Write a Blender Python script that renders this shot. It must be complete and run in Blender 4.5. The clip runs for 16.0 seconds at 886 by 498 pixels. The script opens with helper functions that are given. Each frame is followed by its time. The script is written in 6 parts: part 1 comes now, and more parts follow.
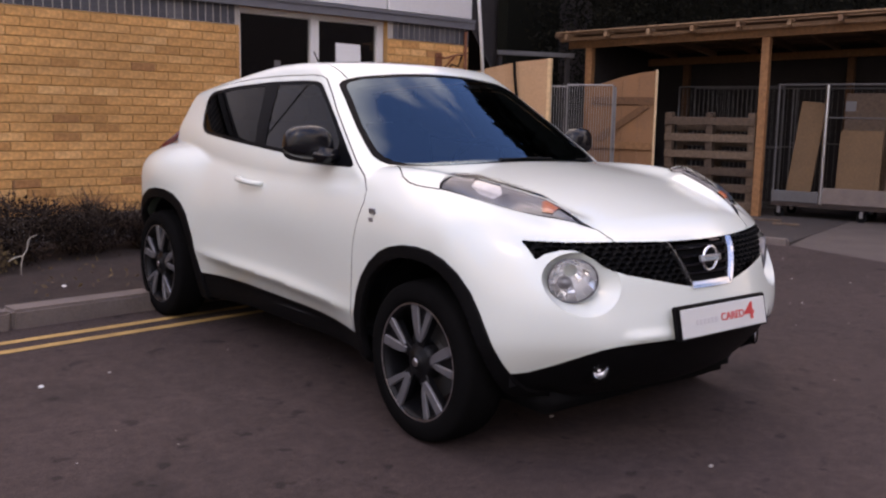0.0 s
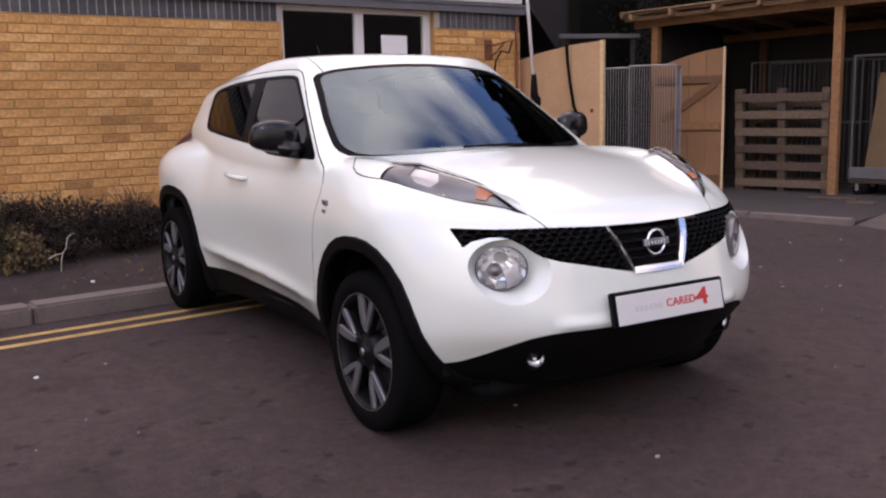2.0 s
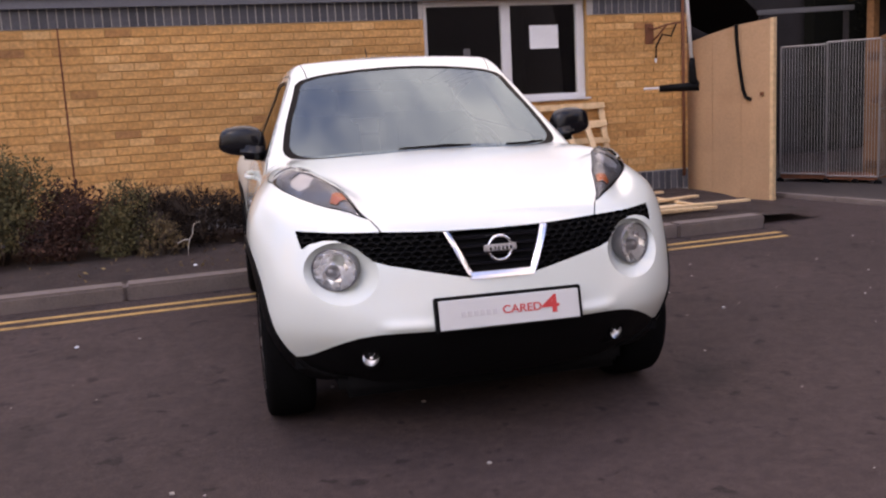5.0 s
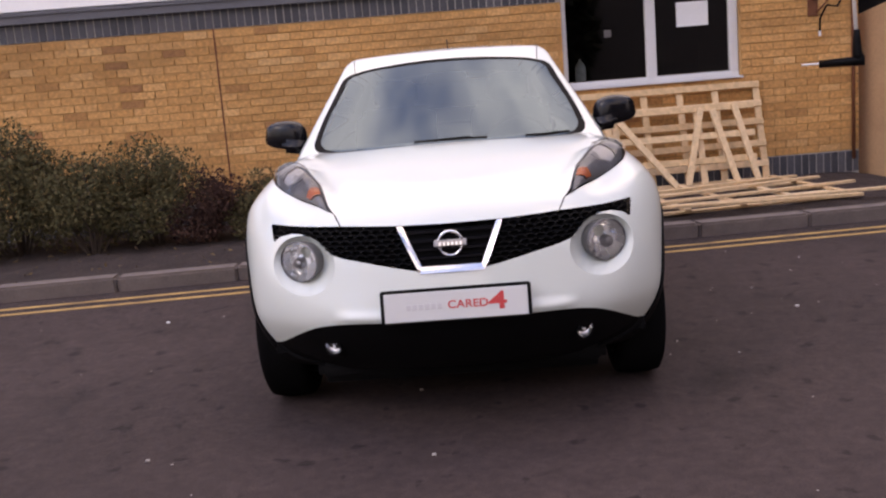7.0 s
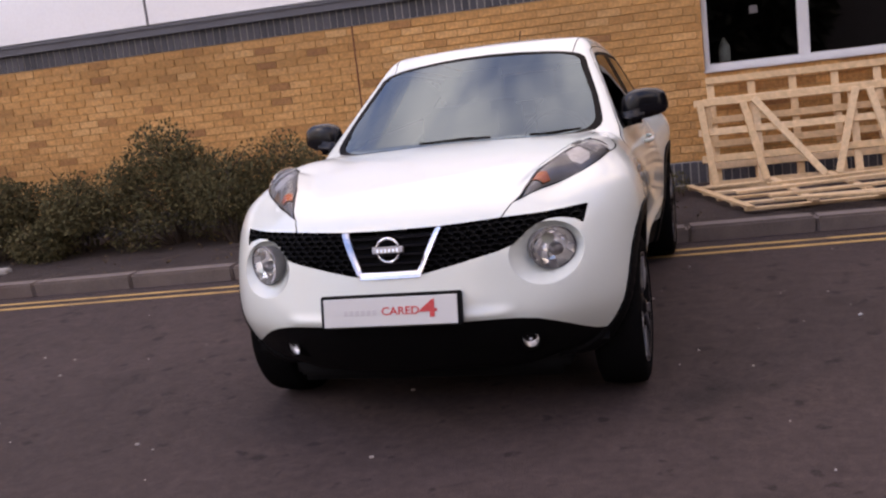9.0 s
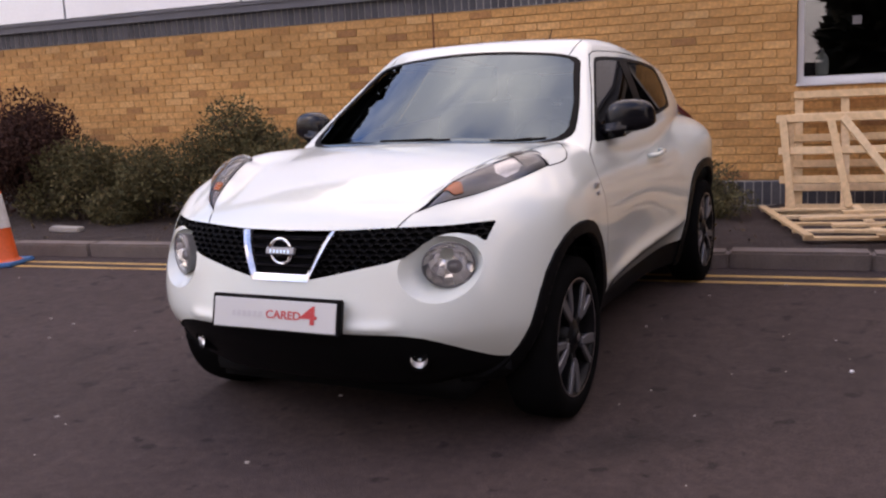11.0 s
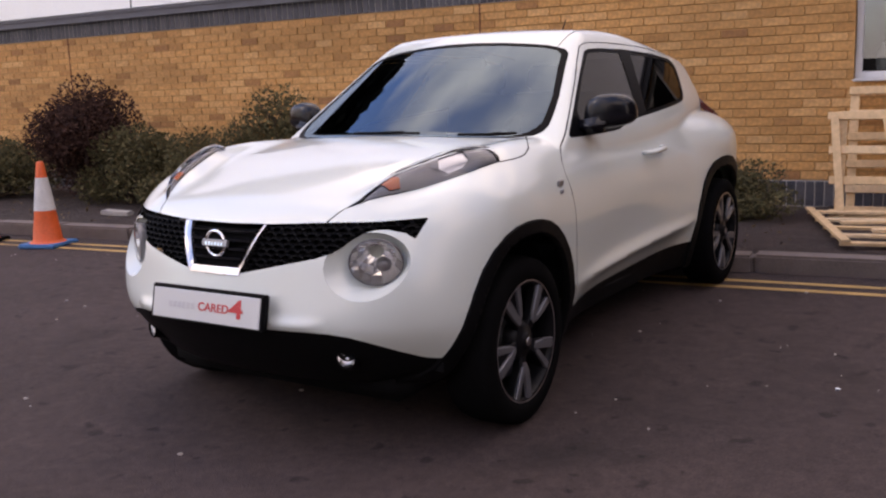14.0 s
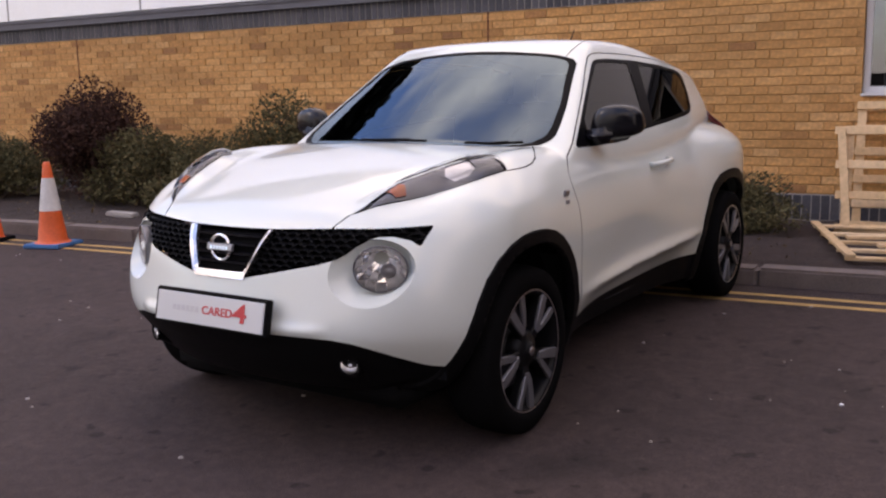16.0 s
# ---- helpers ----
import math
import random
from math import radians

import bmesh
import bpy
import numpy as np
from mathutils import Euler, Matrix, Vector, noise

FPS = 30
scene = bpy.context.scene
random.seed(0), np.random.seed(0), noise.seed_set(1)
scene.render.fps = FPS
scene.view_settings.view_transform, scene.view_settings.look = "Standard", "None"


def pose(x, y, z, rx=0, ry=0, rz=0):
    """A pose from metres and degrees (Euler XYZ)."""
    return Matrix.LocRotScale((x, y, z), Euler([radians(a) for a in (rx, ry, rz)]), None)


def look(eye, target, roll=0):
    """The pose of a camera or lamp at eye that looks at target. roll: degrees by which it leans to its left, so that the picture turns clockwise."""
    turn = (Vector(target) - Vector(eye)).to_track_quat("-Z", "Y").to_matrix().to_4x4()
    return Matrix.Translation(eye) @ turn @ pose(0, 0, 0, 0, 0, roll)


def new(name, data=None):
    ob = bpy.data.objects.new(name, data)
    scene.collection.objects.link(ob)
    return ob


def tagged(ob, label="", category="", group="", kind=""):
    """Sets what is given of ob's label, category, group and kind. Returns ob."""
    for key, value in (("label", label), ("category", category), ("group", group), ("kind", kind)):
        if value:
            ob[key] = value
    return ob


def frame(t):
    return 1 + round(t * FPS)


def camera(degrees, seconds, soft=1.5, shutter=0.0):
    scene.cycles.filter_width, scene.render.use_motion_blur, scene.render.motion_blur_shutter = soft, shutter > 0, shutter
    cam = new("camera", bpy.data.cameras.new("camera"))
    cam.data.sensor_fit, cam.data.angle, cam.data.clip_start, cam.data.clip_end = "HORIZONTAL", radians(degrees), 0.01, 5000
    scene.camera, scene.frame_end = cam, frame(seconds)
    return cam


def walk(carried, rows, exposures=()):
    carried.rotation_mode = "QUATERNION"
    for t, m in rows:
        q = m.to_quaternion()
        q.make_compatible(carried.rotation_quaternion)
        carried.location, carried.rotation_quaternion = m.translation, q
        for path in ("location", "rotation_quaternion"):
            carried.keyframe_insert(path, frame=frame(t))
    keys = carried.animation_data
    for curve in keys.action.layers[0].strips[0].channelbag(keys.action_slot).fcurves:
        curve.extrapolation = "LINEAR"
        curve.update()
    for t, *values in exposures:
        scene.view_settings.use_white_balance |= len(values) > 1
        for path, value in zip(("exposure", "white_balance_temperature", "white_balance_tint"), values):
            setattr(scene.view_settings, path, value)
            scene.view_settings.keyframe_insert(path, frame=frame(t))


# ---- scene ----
cam = camera(51.0, 16.0, 2.25)
PATH = [
    (0, (-2.932, -2.751, 1.254), (-1.692, -1.207, 0.97), 1.1),
    (0.5, (-2.856, -2.814, 1.257), (-1.62, -1.268, 0.974), 1.0),
    (1, (-2.741, -2.86, 1.251), (-1.543, -1.286, 0.956), 0.1),
    (1.5, (-2.571, -2.964, 1.251), (-1.437, -1.345, 0.945), -0.6),
    (2, (-2.404, -3.113, 1.254), (-1.363, -1.433, 0.946), -1.2),
    (2.5, (-2.193, -3.246, 1.256), (-1.261, -1.502, 0.951), -1.5),
    (3, (-1.963, -3.376, 1.269), (-1.062, -1.619, 0.951), -1.6),
    (3.5, (-1.736, -3.531, 1.279), (-0.95, -1.716, 0.981), -1.9),
    (4, (-1.462, -3.648, 1.274), (-0.786, -1.789, 0.969), -2.2),
    (6.5, (-0.176, -4.019, 1.321), (-0.128, -2.046, 0.995), -4.2),
    (7, (0.095, -4.016, 1.290), (0.022, -2.046, 0.956), -4.6),
    (7.5, (0.418, -4.006, 1.292), (0.212, -2.047, 0.944), -5.3),
    (8, (0.708, -4.009, 1.302), (0.353, -2.07, 0.963), -5.8),
    (8.5, (0.936, -3.935, 1.292), (0.438, -2.028, 0.952), -7.0),
    (9, (1.195, -3.843, 1.287), (0.606, -1.96, 0.959), -6.7),
    (11.5, (2.08, -3.161, 1.252), (1.119, -1.439, 0.921), -2.5),
    (12, (2.19, -3.039, 1.247), (1.171, -1.352, 0.91), -2.3),
    (12.5, (2.316, -2.998, 1.252), (1.278, -1.325, 0.9), -1.2),
    (13, (2.371, -2.952, 1.247), (1.329, -1.281, 0.897), -1.6),
    (13.5, (2.397, -2.952, 1.247), (1.332, -1.293, 0.908), -2.1),
    (14, (2.395, -2.944, 1.244), (1.324, -1.29, 0.906), -2.1),
    (14.5, (2.386, -2.942, 1.243), (1.325, -1.28, 0.908), -1.4),
    (15, (2.39, -2.938, 1.238), (1.331, -1.274, 0.904), -1.1),
    (15.5, (2.387, -2.932, 1.241), (1.32, -1.274, 0.909), -1.1),
    (16, (2.389, -2.942, 1.247), (1.31, -1.29, 0.924), -1.1),
]
walk(cam, [(t, look(eye, target, roll)) for t, eye, target, roll in PATH], exposures=[(0, 0.19, 8200, 28.5), (1, 0.21, 8200, 29), (3.5, 0.28, 8200, 30), (6.5, 0.22, 8300, 30), (8, 0.17, 8250, 30), (12.5, 0.16, 8250, 30), (14, 0.12, 8200, 29), (16, 0.12, 8200, 28)])

# ---- light ----
world = bpy.data.worlds.new("sky")
scene.world = world
world.use_nodes = True
wn, wl = world.node_tree.nodes, world.node_tree.links
sky = wn.new("ShaderNodeTexSky")
sky.sky_type, sky.sun_disc, sky.sun_elevation, sky.sun_rotation = "NISHITA", False, radians(40), radians(238)
clouds = wn.new("ShaderNodeTexNoise")
clouds.inputs["Scale"].default_value, clouds.inputs["Detail"].default_value = 2.4, 5.0
lay = wn.new("ShaderNodeMapping")
lay.inputs["Location"].default_value, lay.inputs["Scale"].default_value = (-0.7, 0.8, 1.3), (0.55, 1.3, 1.0)
cover = wn.new("ShaderNodeMapRange")
cover.inputs["From Min"].default_value, cover.inputs["From Max"].default_value = 0.45, 0.58
mix = wn.new("ShaderNodeMix")
mix.data_type = "RGBA"
folds, shade = wn.new("ShaderNodeTexNoise"), wn.new("ShaderNodeValToRGB")  # bright and grey folds in the cloud
folds.inputs["Scale"].default_value, folds.inputs["Detail"].default_value = 3.6, 6.0
shade.color_ramp.elements[0].position, shade.color_ramp.elements[0].color = 0.38, (0.55, 0.58, 0.64, 1)
shade.color_ramp.elements[1].position, shade.color_ramp.elements[1].color = 0.62, (1.0, 0.99, 0.97, 1)
bright_sky = wn.new("ShaderNodeVectorMath")
bright_sky.operation = "SCALE"
bright_sky.inputs["Scale"].default_value = 15.0
coord = wn.new("ShaderNodeTexCoord")
wl.new(coord.outputs["Generated"], lay.inputs["Vector"])
wl.new(lay.outputs["Vector"], clouds.inputs["Vector"])
wl.new(lay.outputs["Vector"], folds.inputs["Vector"])
wl.new(folds.outputs["Fac"], shade.inputs["Fac"])
wl.new(shade.outputs["Color"], bright_sky.inputs[0])
wl.new(bright_sky.outputs["Vector"], mix.inputs["B"])
thick = clouds.outputs["Fac"]
for way, a, z, low, high in (((-0.26, 0.30, 0.92), 0.80, 0.97, -0.03, 0.03), ((0, 0, 1), 0.15, 0.55, 0.10, 0.0)):  # cloud overhead and low down, blue between
    side, span, more = wn.new("ShaderNodeVectorMath"), wn.new("ShaderNodeMapRange"), wn.new("ShaderNodeMath")
    side.operation = "DOT_PRODUCT"
    side.inputs[1].default_value = way
    for key, value in (("From Min", a), ("From Max", z), ("To Min", low), ("To Max", high)):
        span.inputs[key].default_value = value
    wl.new(coord.outputs["Generated"], side.inputs[0])
    wl.new(side.outputs["Value"], span.inputs["Value"])
    wl.new(span.outputs["Result"], more.inputs[0])
    wl.new(thick, more.inputs[1])
    thick = more.outputs["Value"]
wl.new(thick, cover.inputs["Value"])
wl.new(cover.outputs["Result"], mix.inputs["Factor"])
gain = wn.new("ShaderNodeVectorMath")
gain.operation = "MULTIPLY"
gain.inputs[1].default_value = (1.18, 1.60, 2.1)
wl.new(sky.outputs["Color"], gain.inputs[0])
wl.new(gain.outputs["Vector"], mix.inputs["A"])
height, dome, lift_sky = wn.new("ShaderNodeSeparateXYZ"), wn.new("ShaderNodeMapRange"), wn.new("ShaderNodeVectorMath")  # an overcast dome: dimmer towards the horizon
for key, value in (("From Min", 0.0), ("From Max", 0.9), ("To Min", 0.52), ("To Max", 1.32)):
    dome.inputs[key].default_value = value
lift_sky.operation = "SCALE"
wl.new(coord.outputs["Generated"], height.inputs[0])
wl.new(height.outputs["Z"], dome.inputs["Value"])
wl.new(mix.outputs["Result"], lift_sky.inputs[0])
wl.new(dome.outputs["Result"], lift_sky.inputs["Scale"])
wl.new(lift_sky.outputs["Vector"], wn["Background"].inputs["Color"])
wn["Background"].inputs["Strength"].default_value = 0.15
sun = new("sun", bpy.data.lights.new("sun", "SUN"))
sun.data.energy, sun.data.angle, sun.data.color = 0.22, radians(12), (1, 0.95, 0.88)
sun.matrix_world = look((0, 0, 0), (0.65, 0.4, -0.65))


# ---- materials ----
def material(name, color, rough=0.6, metal=0.0, spread=0.0, scale=8.0, fine=60.0, bump=0.0, coat=0.0, wear=None, spec=0.5, coat_rough=0.09):
    """A surface with blotches at scale, grain at fine, both of strength spread, relief bump and worn spots of colour wear."""
    m = bpy.data.materials.new(name)
    m.use_nodes = True
    n, l = m.node_tree.nodes, m.node_tree.links
    b = n["Principled BSDF"]
    b.inputs["Base Color"].default_value = (*color, 1)
    b.inputs["Roughness"].default_value, b.inputs["Metallic"].default_value = rough, metal
    b.inputs["Specular IOR Level"].default_value = spec
    b.inputs["Coat Weight"].default_value, b.inputs["Coat Roughness"].default_value = coat, coat_rough
    if spread or bump:
        place = n.new("ShaderNodeTexCoord")
        big, small = n.new("ShaderNodeTexNoise"), n.new("ShaderNodeTexNoise")
        for node, s in ((big, scale), (small, fine)):
            node.inputs["Scale"].default_value, node.inputs["Detail"].default_value = s, 4.0
            l.new(place.outputs["Object"], node.inputs["Vector"])
        add = n.new("ShaderNodeMath")
        add.operation = "ADD"
        l.new(big.outputs["Fac"], add.inputs[0])
        l.new(small.outputs["Fac"], add.inputs[1])
        shift = n.new("ShaderNodeMapRange")
        shift.inputs["From Min"].default_value, shift.inputs["From Max"].default_value = 0.6, 1.4
        shift.inputs["To Min"].default_value, shift.inputs["To Max"].default_value = 1 - spread, 1 + spread
        l.new(add.outputs[0], shift.inputs["Value"])
        vary = n.new("ShaderNodeVectorMath")
        vary.operation = "SCALE"
        vary.inputs[0].default_value = color
        l.new(shift.outputs["Result"], vary.inputs["Scale"])
        out = vary.outputs["Vector"]
        if wear:
            spots = n.new("ShaderNodeTexNoise")
            spots.inputs["Scale"].default_value, spots.inputs["Detail"].default_value = scale * 0.45, 6.0
            l.new(place.outputs["Object"], spots.inputs["Vector"])
            edge = n.new("ShaderNodeMapRange")
            edge.inputs["From Min"].default_value, edge.inputs["From Max"].default_value = 0.55, 0.72
            l.new(spots.outputs["Fac"], edge.inputs["Value"])
            blend = n.new("ShaderNodeMix")
            blend.data_type = "RGBA"
            blend.inputs["B"].default_value = (*wear, 1)
            l.new(edge.outputs["Result"], blend.inputs["Factor"])
            l.new(out, blend.inputs["A"])
            out = blend.outputs["Result"]
        l.new(out, b.inputs["Base Color"])
        if bump:
            relief = n.new("ShaderNodeBump")
            relief.inputs["Strength"].default_value, relief.inputs["Distance"].default_value = 1.0, bump
            l.new(small.outputs["Fac"], relief.inputs["Height"])
            l.new(relief.outputs["Normal"], b.inputs["Normal"])
    return m


WHITE_PAINT = material("pearl_white_paint", (0.69, 0.735, 0.68), 0.38, coat=1.0, coat_rough=0.065)
BLACK_PLASTIC = material("black_plastic", (0.0045, 0.0045, 0.005), 0.5, spread=0.2, scale=20, fine=300, bump=0.0006, spec=0.08)


def varied(name, stops, rough, source="island", scale=40.0, spread=0.2, bump=0.0, soil=0.0, spec=0.5):
    """A surface whose pieces differ: each takes a colour of the ramp by chance, with grain on it."""
    m = bpy.data.materials.new(name)
    m.use_nodes = True
    n, l = m.node_tree.nodes, m.node_tree.links
    b = n["Principled BSDF"]
    b.inputs["Roughness"].default_value, b.inputs["Specular IOR Level"].default_value = rough, spec
    if source == "island":
        pick = n.new("ShaderNodeNewGeometry").outputs["Random Per Island"]
    else:
        pick = n.new("ShaderNodeObjectInfo").outputs["Random"]
    ramp = n.new("ShaderNodeValToRGB")
    ramp.color_ramp.interpolation = "LINEAR"
    while len(ramp.color_ramp.elements) < len(stops):
        ramp.color_ramp.elements.new(0.5)
    for e, (at, c) in zip(ramp.color_ramp.elements, stops):
        e.position, e.color = at, (*c, 1)
    l.new(pick, ramp.inputs["Fac"])
    place = n.new("ShaderNodeTexCoord")
    grain = n.new("ShaderNodeTexNoise")
    grain.inputs["Scale"].default_value, grain.inputs["Detail"].default_value = scale, 5.0
    l.new(place.outputs["Object"], grain.inputs["Vector"])
    shift = n.new("ShaderNodeMapRange")
    shift.inputs["From Min"].default_value, shift.inputs["From Max"].default_value = 0.3, 0.7
    shift.inputs["To Min"].default_value, shift.inputs["To Max"].default_value = 1 - spread, 1 + spread
    l.new(grain.outputs["Fac"], shift.inputs["Value"])
    vary = n.new("ShaderNodeVectorMath")
    vary.operation = "SCALE"
    l.new(ramp.outputs["Color"], vary.inputs[0])
    l.new(shift.outputs["Result"], vary.inputs["Scale"])
    out = vary.outputs["Vector"]
    if soil:
        patch = n.new("ShaderNodeTexNoise")
        patch.inputs["Scale"].default_value, patch.inputs["Detail"].default_value = 0.9, 6.0
        stretch = n.new("ShaderNodeMapping")
        stretch.inputs["Scale"].default_value = (0.7, 1, 3.0)
        l.new(n.new("ShaderNodeNewGeometry").outputs["Position"], stretch.inputs["Vector"])
        l.new(stretch.outputs["Vector"], patch.inputs["Vector"])
        amount = n.new("ShaderNodeMapRange")
        amount.inputs["From Min"].default_value, amount.inputs["From Max"].default_value = 0.42, 0.72
        amount.inputs["To Min"].default_value, amount.inputs["To Max"].default_value = 1.06, 1 - soil
        l.new(patch.outputs["Fac"], amount.inputs["Value"])
        dirty = n.new("ShaderNodeVectorMath")
        dirty.operation = "SCALE"
        l.new(out, dirty.inputs[0])
        l.new(amount.outputs["Result"], dirty.inputs["Scale"])
        out = dirty.outputs["Vector"]
    l.new(out, b.inputs["Base Color"])
    if bump:
        relief = n.new("ShaderNodeBump")
        relief.inputs["Distance"].default_value = bump
        l.new(grain.outputs["Fac"], relief.inputs["Height"])
        l.new(relief.outputs["Normal"], b.inputs["Normal"])
    return m


def asphalt():
    """Worn tarmac: stone grain, pale grit, broad patches, dark oil stains."""
    m = bpy.data.materials.new("asphalt")
    m.use_nodes = True
    n, l = m.node_tree.nodes, m.node_tree.links
    b = n["Principled BSDF"]
    b.inputs["Roughness"].default_value, b.inputs["Specular IOR Level"].default_value = 0.85, 0.3
    place = n.new("ShaderNodeNewGeometry").outputs["Position"]

    def noise_at(scale, detail, low, high, a, z, kind="ShaderNodeTexNoise"):
        t = n.new(kind)
        t.inputs["Scale"].default_value = scale
        if kind == "ShaderNodeTexNoise":
            t.inputs["Detail"].default_value = detail
        l.new(place, t.inputs["Vector"])
        r = n.new("ShaderNodeMapRange")
        for key, value in (("From Min", low), ("From Max", high), ("To Min", a), ("To Max", z)):
            r.inputs[key].default_value = value
        l.new(t.outputs["Fac" if kind == "ShaderNodeTexNoise" else "Distance"], r.inputs["Value"])
        return r.outputs["Result"], t

    def times(a, c):
        k = n.new("ShaderNodeMath")
        k.operation = "MULTIPLY"
        l.new(a, k.inputs[0]), l.new(c, k.inputs[1])
        return k.outputs[0]

    broad, _ = noise_at(0.45, 5, 0.35, 0.65, 0.84, 1.16)
    blotch, _ = noise_at(8.5, 5, 0.32, 0.68, 0.86, 1.13)
    patch, _ = noise_at(24, 4, 0.3, 0.7, 0.82, 1.18)
    stain, _ = noise_at(1.3, 6, 0.60, 0.72, 1.0, 0.62)
    scar, _ = noise_at(8.0, 3, 0.645, 0.69, 1.0, 0.42)
    grain, gn = noise_at(150, 3, 0.25, 0.75, 0.55, 1.45)
    grit, _ = noise_at(95, 0, 0.0, 0.11, 1.9, 1.0, "ShaderNodeTexVoronoi")
    total = times(times(times(times(times(broad, patch), blotch), times(stain, scar)), grain), grit)
    vary = n.new("ShaderNodeVectorMath")
    vary.operation = "SCALE"
    vary.inputs[0].default_value = (0.047, 0.0315, 0.0292)
    l.new(total, vary.inputs["Scale"])
    l.new(vary.outputs["Vector"], b.inputs["Base Color"])
    relief = n.new("ShaderNodeBump")
    relief.inputs["Distance"].default_value = 0.004
    l.new(gn.outputs["Fac"], relief.inputs["Height"])
    l.new(relief.outputs["Normal"], b.inputs["Normal"])
    return m


ASPHALT = asphalt()
STOCK = [(0.0, (0.34, 0.155, 0.060)), (0.05, (0.43, 0.207, 0.070)), (0.12, (0.53, 0.265, 0.088)), (0.50, (0.58, 0.298, 0.104)), (0.90, (0.62, 0.328, 0.122)), (1.0, (0.66, 0.375, 0.155))]
BRICK = varied("yellow_stock_brick", STOCK, 0.85, "object", 30, 0.26, 0.002, 0.25)
BRICKS = varied("yellow_stock_bricks", STOCK, 0.85, "island", 30, 0.26, 0.002, 0.25)
BLUE = [(0.0, (0.034, 0.034, 0.042)), (0.5, (0.056, 0.056, 0.066)), (1.0, (0.085, 0.082, 0.09))]
DARK_BRICK = varied("blue_grey_brick", BLUE, 0.6, "object", 45, 0.2, 0.001)
DARK_BRICKS = varied("blue_grey_bricks", BLUE, 0.6, "island", 45, 0.2, 0.001)
MORTAR = material("sandy_mortar", (0.42, 0.235, 0.09), 0.95, spread=0.2, scale=8, fine=90, bump=0.002)
PALE_MORTAR = material("pale_mortar", (0.36, 0.33, 0.30), 0.95, spread=0.2, scale=8, fine=90, bump=0.002)
YELLOW_PAINT = material("worn_yellow_paint", (0.46, 0.28, 0.095), 0.75, spread=0.3, scale=6, fine=80, wear=(0.20, 0.12, 0.05))
LEAF = varied("olive_leaf", [(0.0, (0.062, 0.058, 0.030)), (0.5, (0.110, 0.100, 0.050)), (0.85, (0.145, 0.122, 0.060)), (1.0, (0.185, 0.135, 0.066))], 0.9, spec=0.1)
RED_LEAF = varied("purple_brown_leaf", [(0.0, (0.034, 0.018, 0.016)), (0.6, (0.066, 0.034, 0.028)), (1.0, (0.11, 0.058, 0.042))], 0.9, spec=0.1)
DRY_LEAF = varied("dry_leaf", [(0.0, (0.07, 0.045, 0.025)), (0.6, (0.13, 0.085, 0.04)), (1.0, (0.24, 0.17, 0.07))], 0.8)
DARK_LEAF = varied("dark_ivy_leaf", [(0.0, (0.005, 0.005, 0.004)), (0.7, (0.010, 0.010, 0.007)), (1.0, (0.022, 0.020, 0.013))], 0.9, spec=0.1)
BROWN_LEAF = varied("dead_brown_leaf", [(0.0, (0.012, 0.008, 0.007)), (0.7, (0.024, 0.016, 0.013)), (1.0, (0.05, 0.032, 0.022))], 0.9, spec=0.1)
TWIG = material("twig_bark", (0.055, 0.037, 0.027), 0.9, spread=0.3, scale=20, fine=120)
PALE_TWIG = material("bleached_twig", (0.42, 0.38, 0.32), 0.85, spread=0.2, scale=20, fine=120)
BATTEN = varied("new_pine_batten", [(0.0, (0.59, 0.39, 0.205)), (0.5, (0.68, 0.47, 0.265)), (1.0, (0.74, 0.54, 0.33))], 0.7, "object", 22, 0.16, 0.0008)
PLY = material("orange_plywood", (0.24, 0.114, 0.050), 0.7, spread=0.18, scale=2.5, fine=35, bump=0.0008, wear=(0.34, 0.15, 0.055))
OLD_WOOD = varied("weathered_pallet_wood", [(0.0, (0.055, 0.036, 0.026)), (0.6, (0.095, 0.062, 0.042)), (1.0, (0.145, 0.098, 0.066))], 0.85, "object", 25, 0.25, 0.001)
# browns darkened to hold the tree's shade over the shed
SHED_TIMBER = varied("stained_shaded_timber", [(0.0, (0.11, 0.048, 0.019)), (0.6, (0.18, 0.082, 0.032)), (1.0, (0.25, 0.12, 0.048))], 0.75, "object", 25, 0.22, 0.001)
PALE_PLY = material("pale_plywood", (0.46, 0.275, 0.150), 0.75, spread=0.16, scale=2.5, fine=35, bump=0.0008, wear=(0.38, 0.20, 0.10))
# roof timber in paler browns than the shed timber
ROOF_TIMBER = varied("paler_roof_timber", [(0.0, (0.12, 0.062, 0.034)), (0.6, (0.20, 0.108, 0.056)), (1.0, (0.32, 0.20, 0.115))], 0.8, "object", 25, 0.25, 0.001)
# darker copy of the plywood: the shed's inner shade is put into its colour
SHADED_PLY = material("shaded_plywood", (0.135, 0.078, 0.038), 0.8, spread=0.25, scale=3, fine=35, bump=0.0008)
# brighter copy of the shed timber: daylight on the front posts is put in
POST_TIMBER = varied("lit_orange_post_timber", [(0.0, (0.22, 0.098, 0.040)), (0.6, (0.28, 0.130, 0.052)), (1.0, (0.33, 0.160, 0.068))], 0.75, "object", 25, 0.22, 0.001)
DARK_STEEL = material("dark_rusty_steel", (0.035, 0.022, 0.018), 0.8, spread=0.4, scale=10, fine=90)
# near-black board: inner shade of the shed is put into the colour
DARK_BOARD = material("dark_board_with_shade", (0.026, 0.021, 0.021), 0.9, spread=0.4, scale=3, fine=40)
WIRE = material("galvanised_wire", (0.36, 0.35, 0.35), 0.45, 0.85, spread=0.25, scale=6, fine=80)
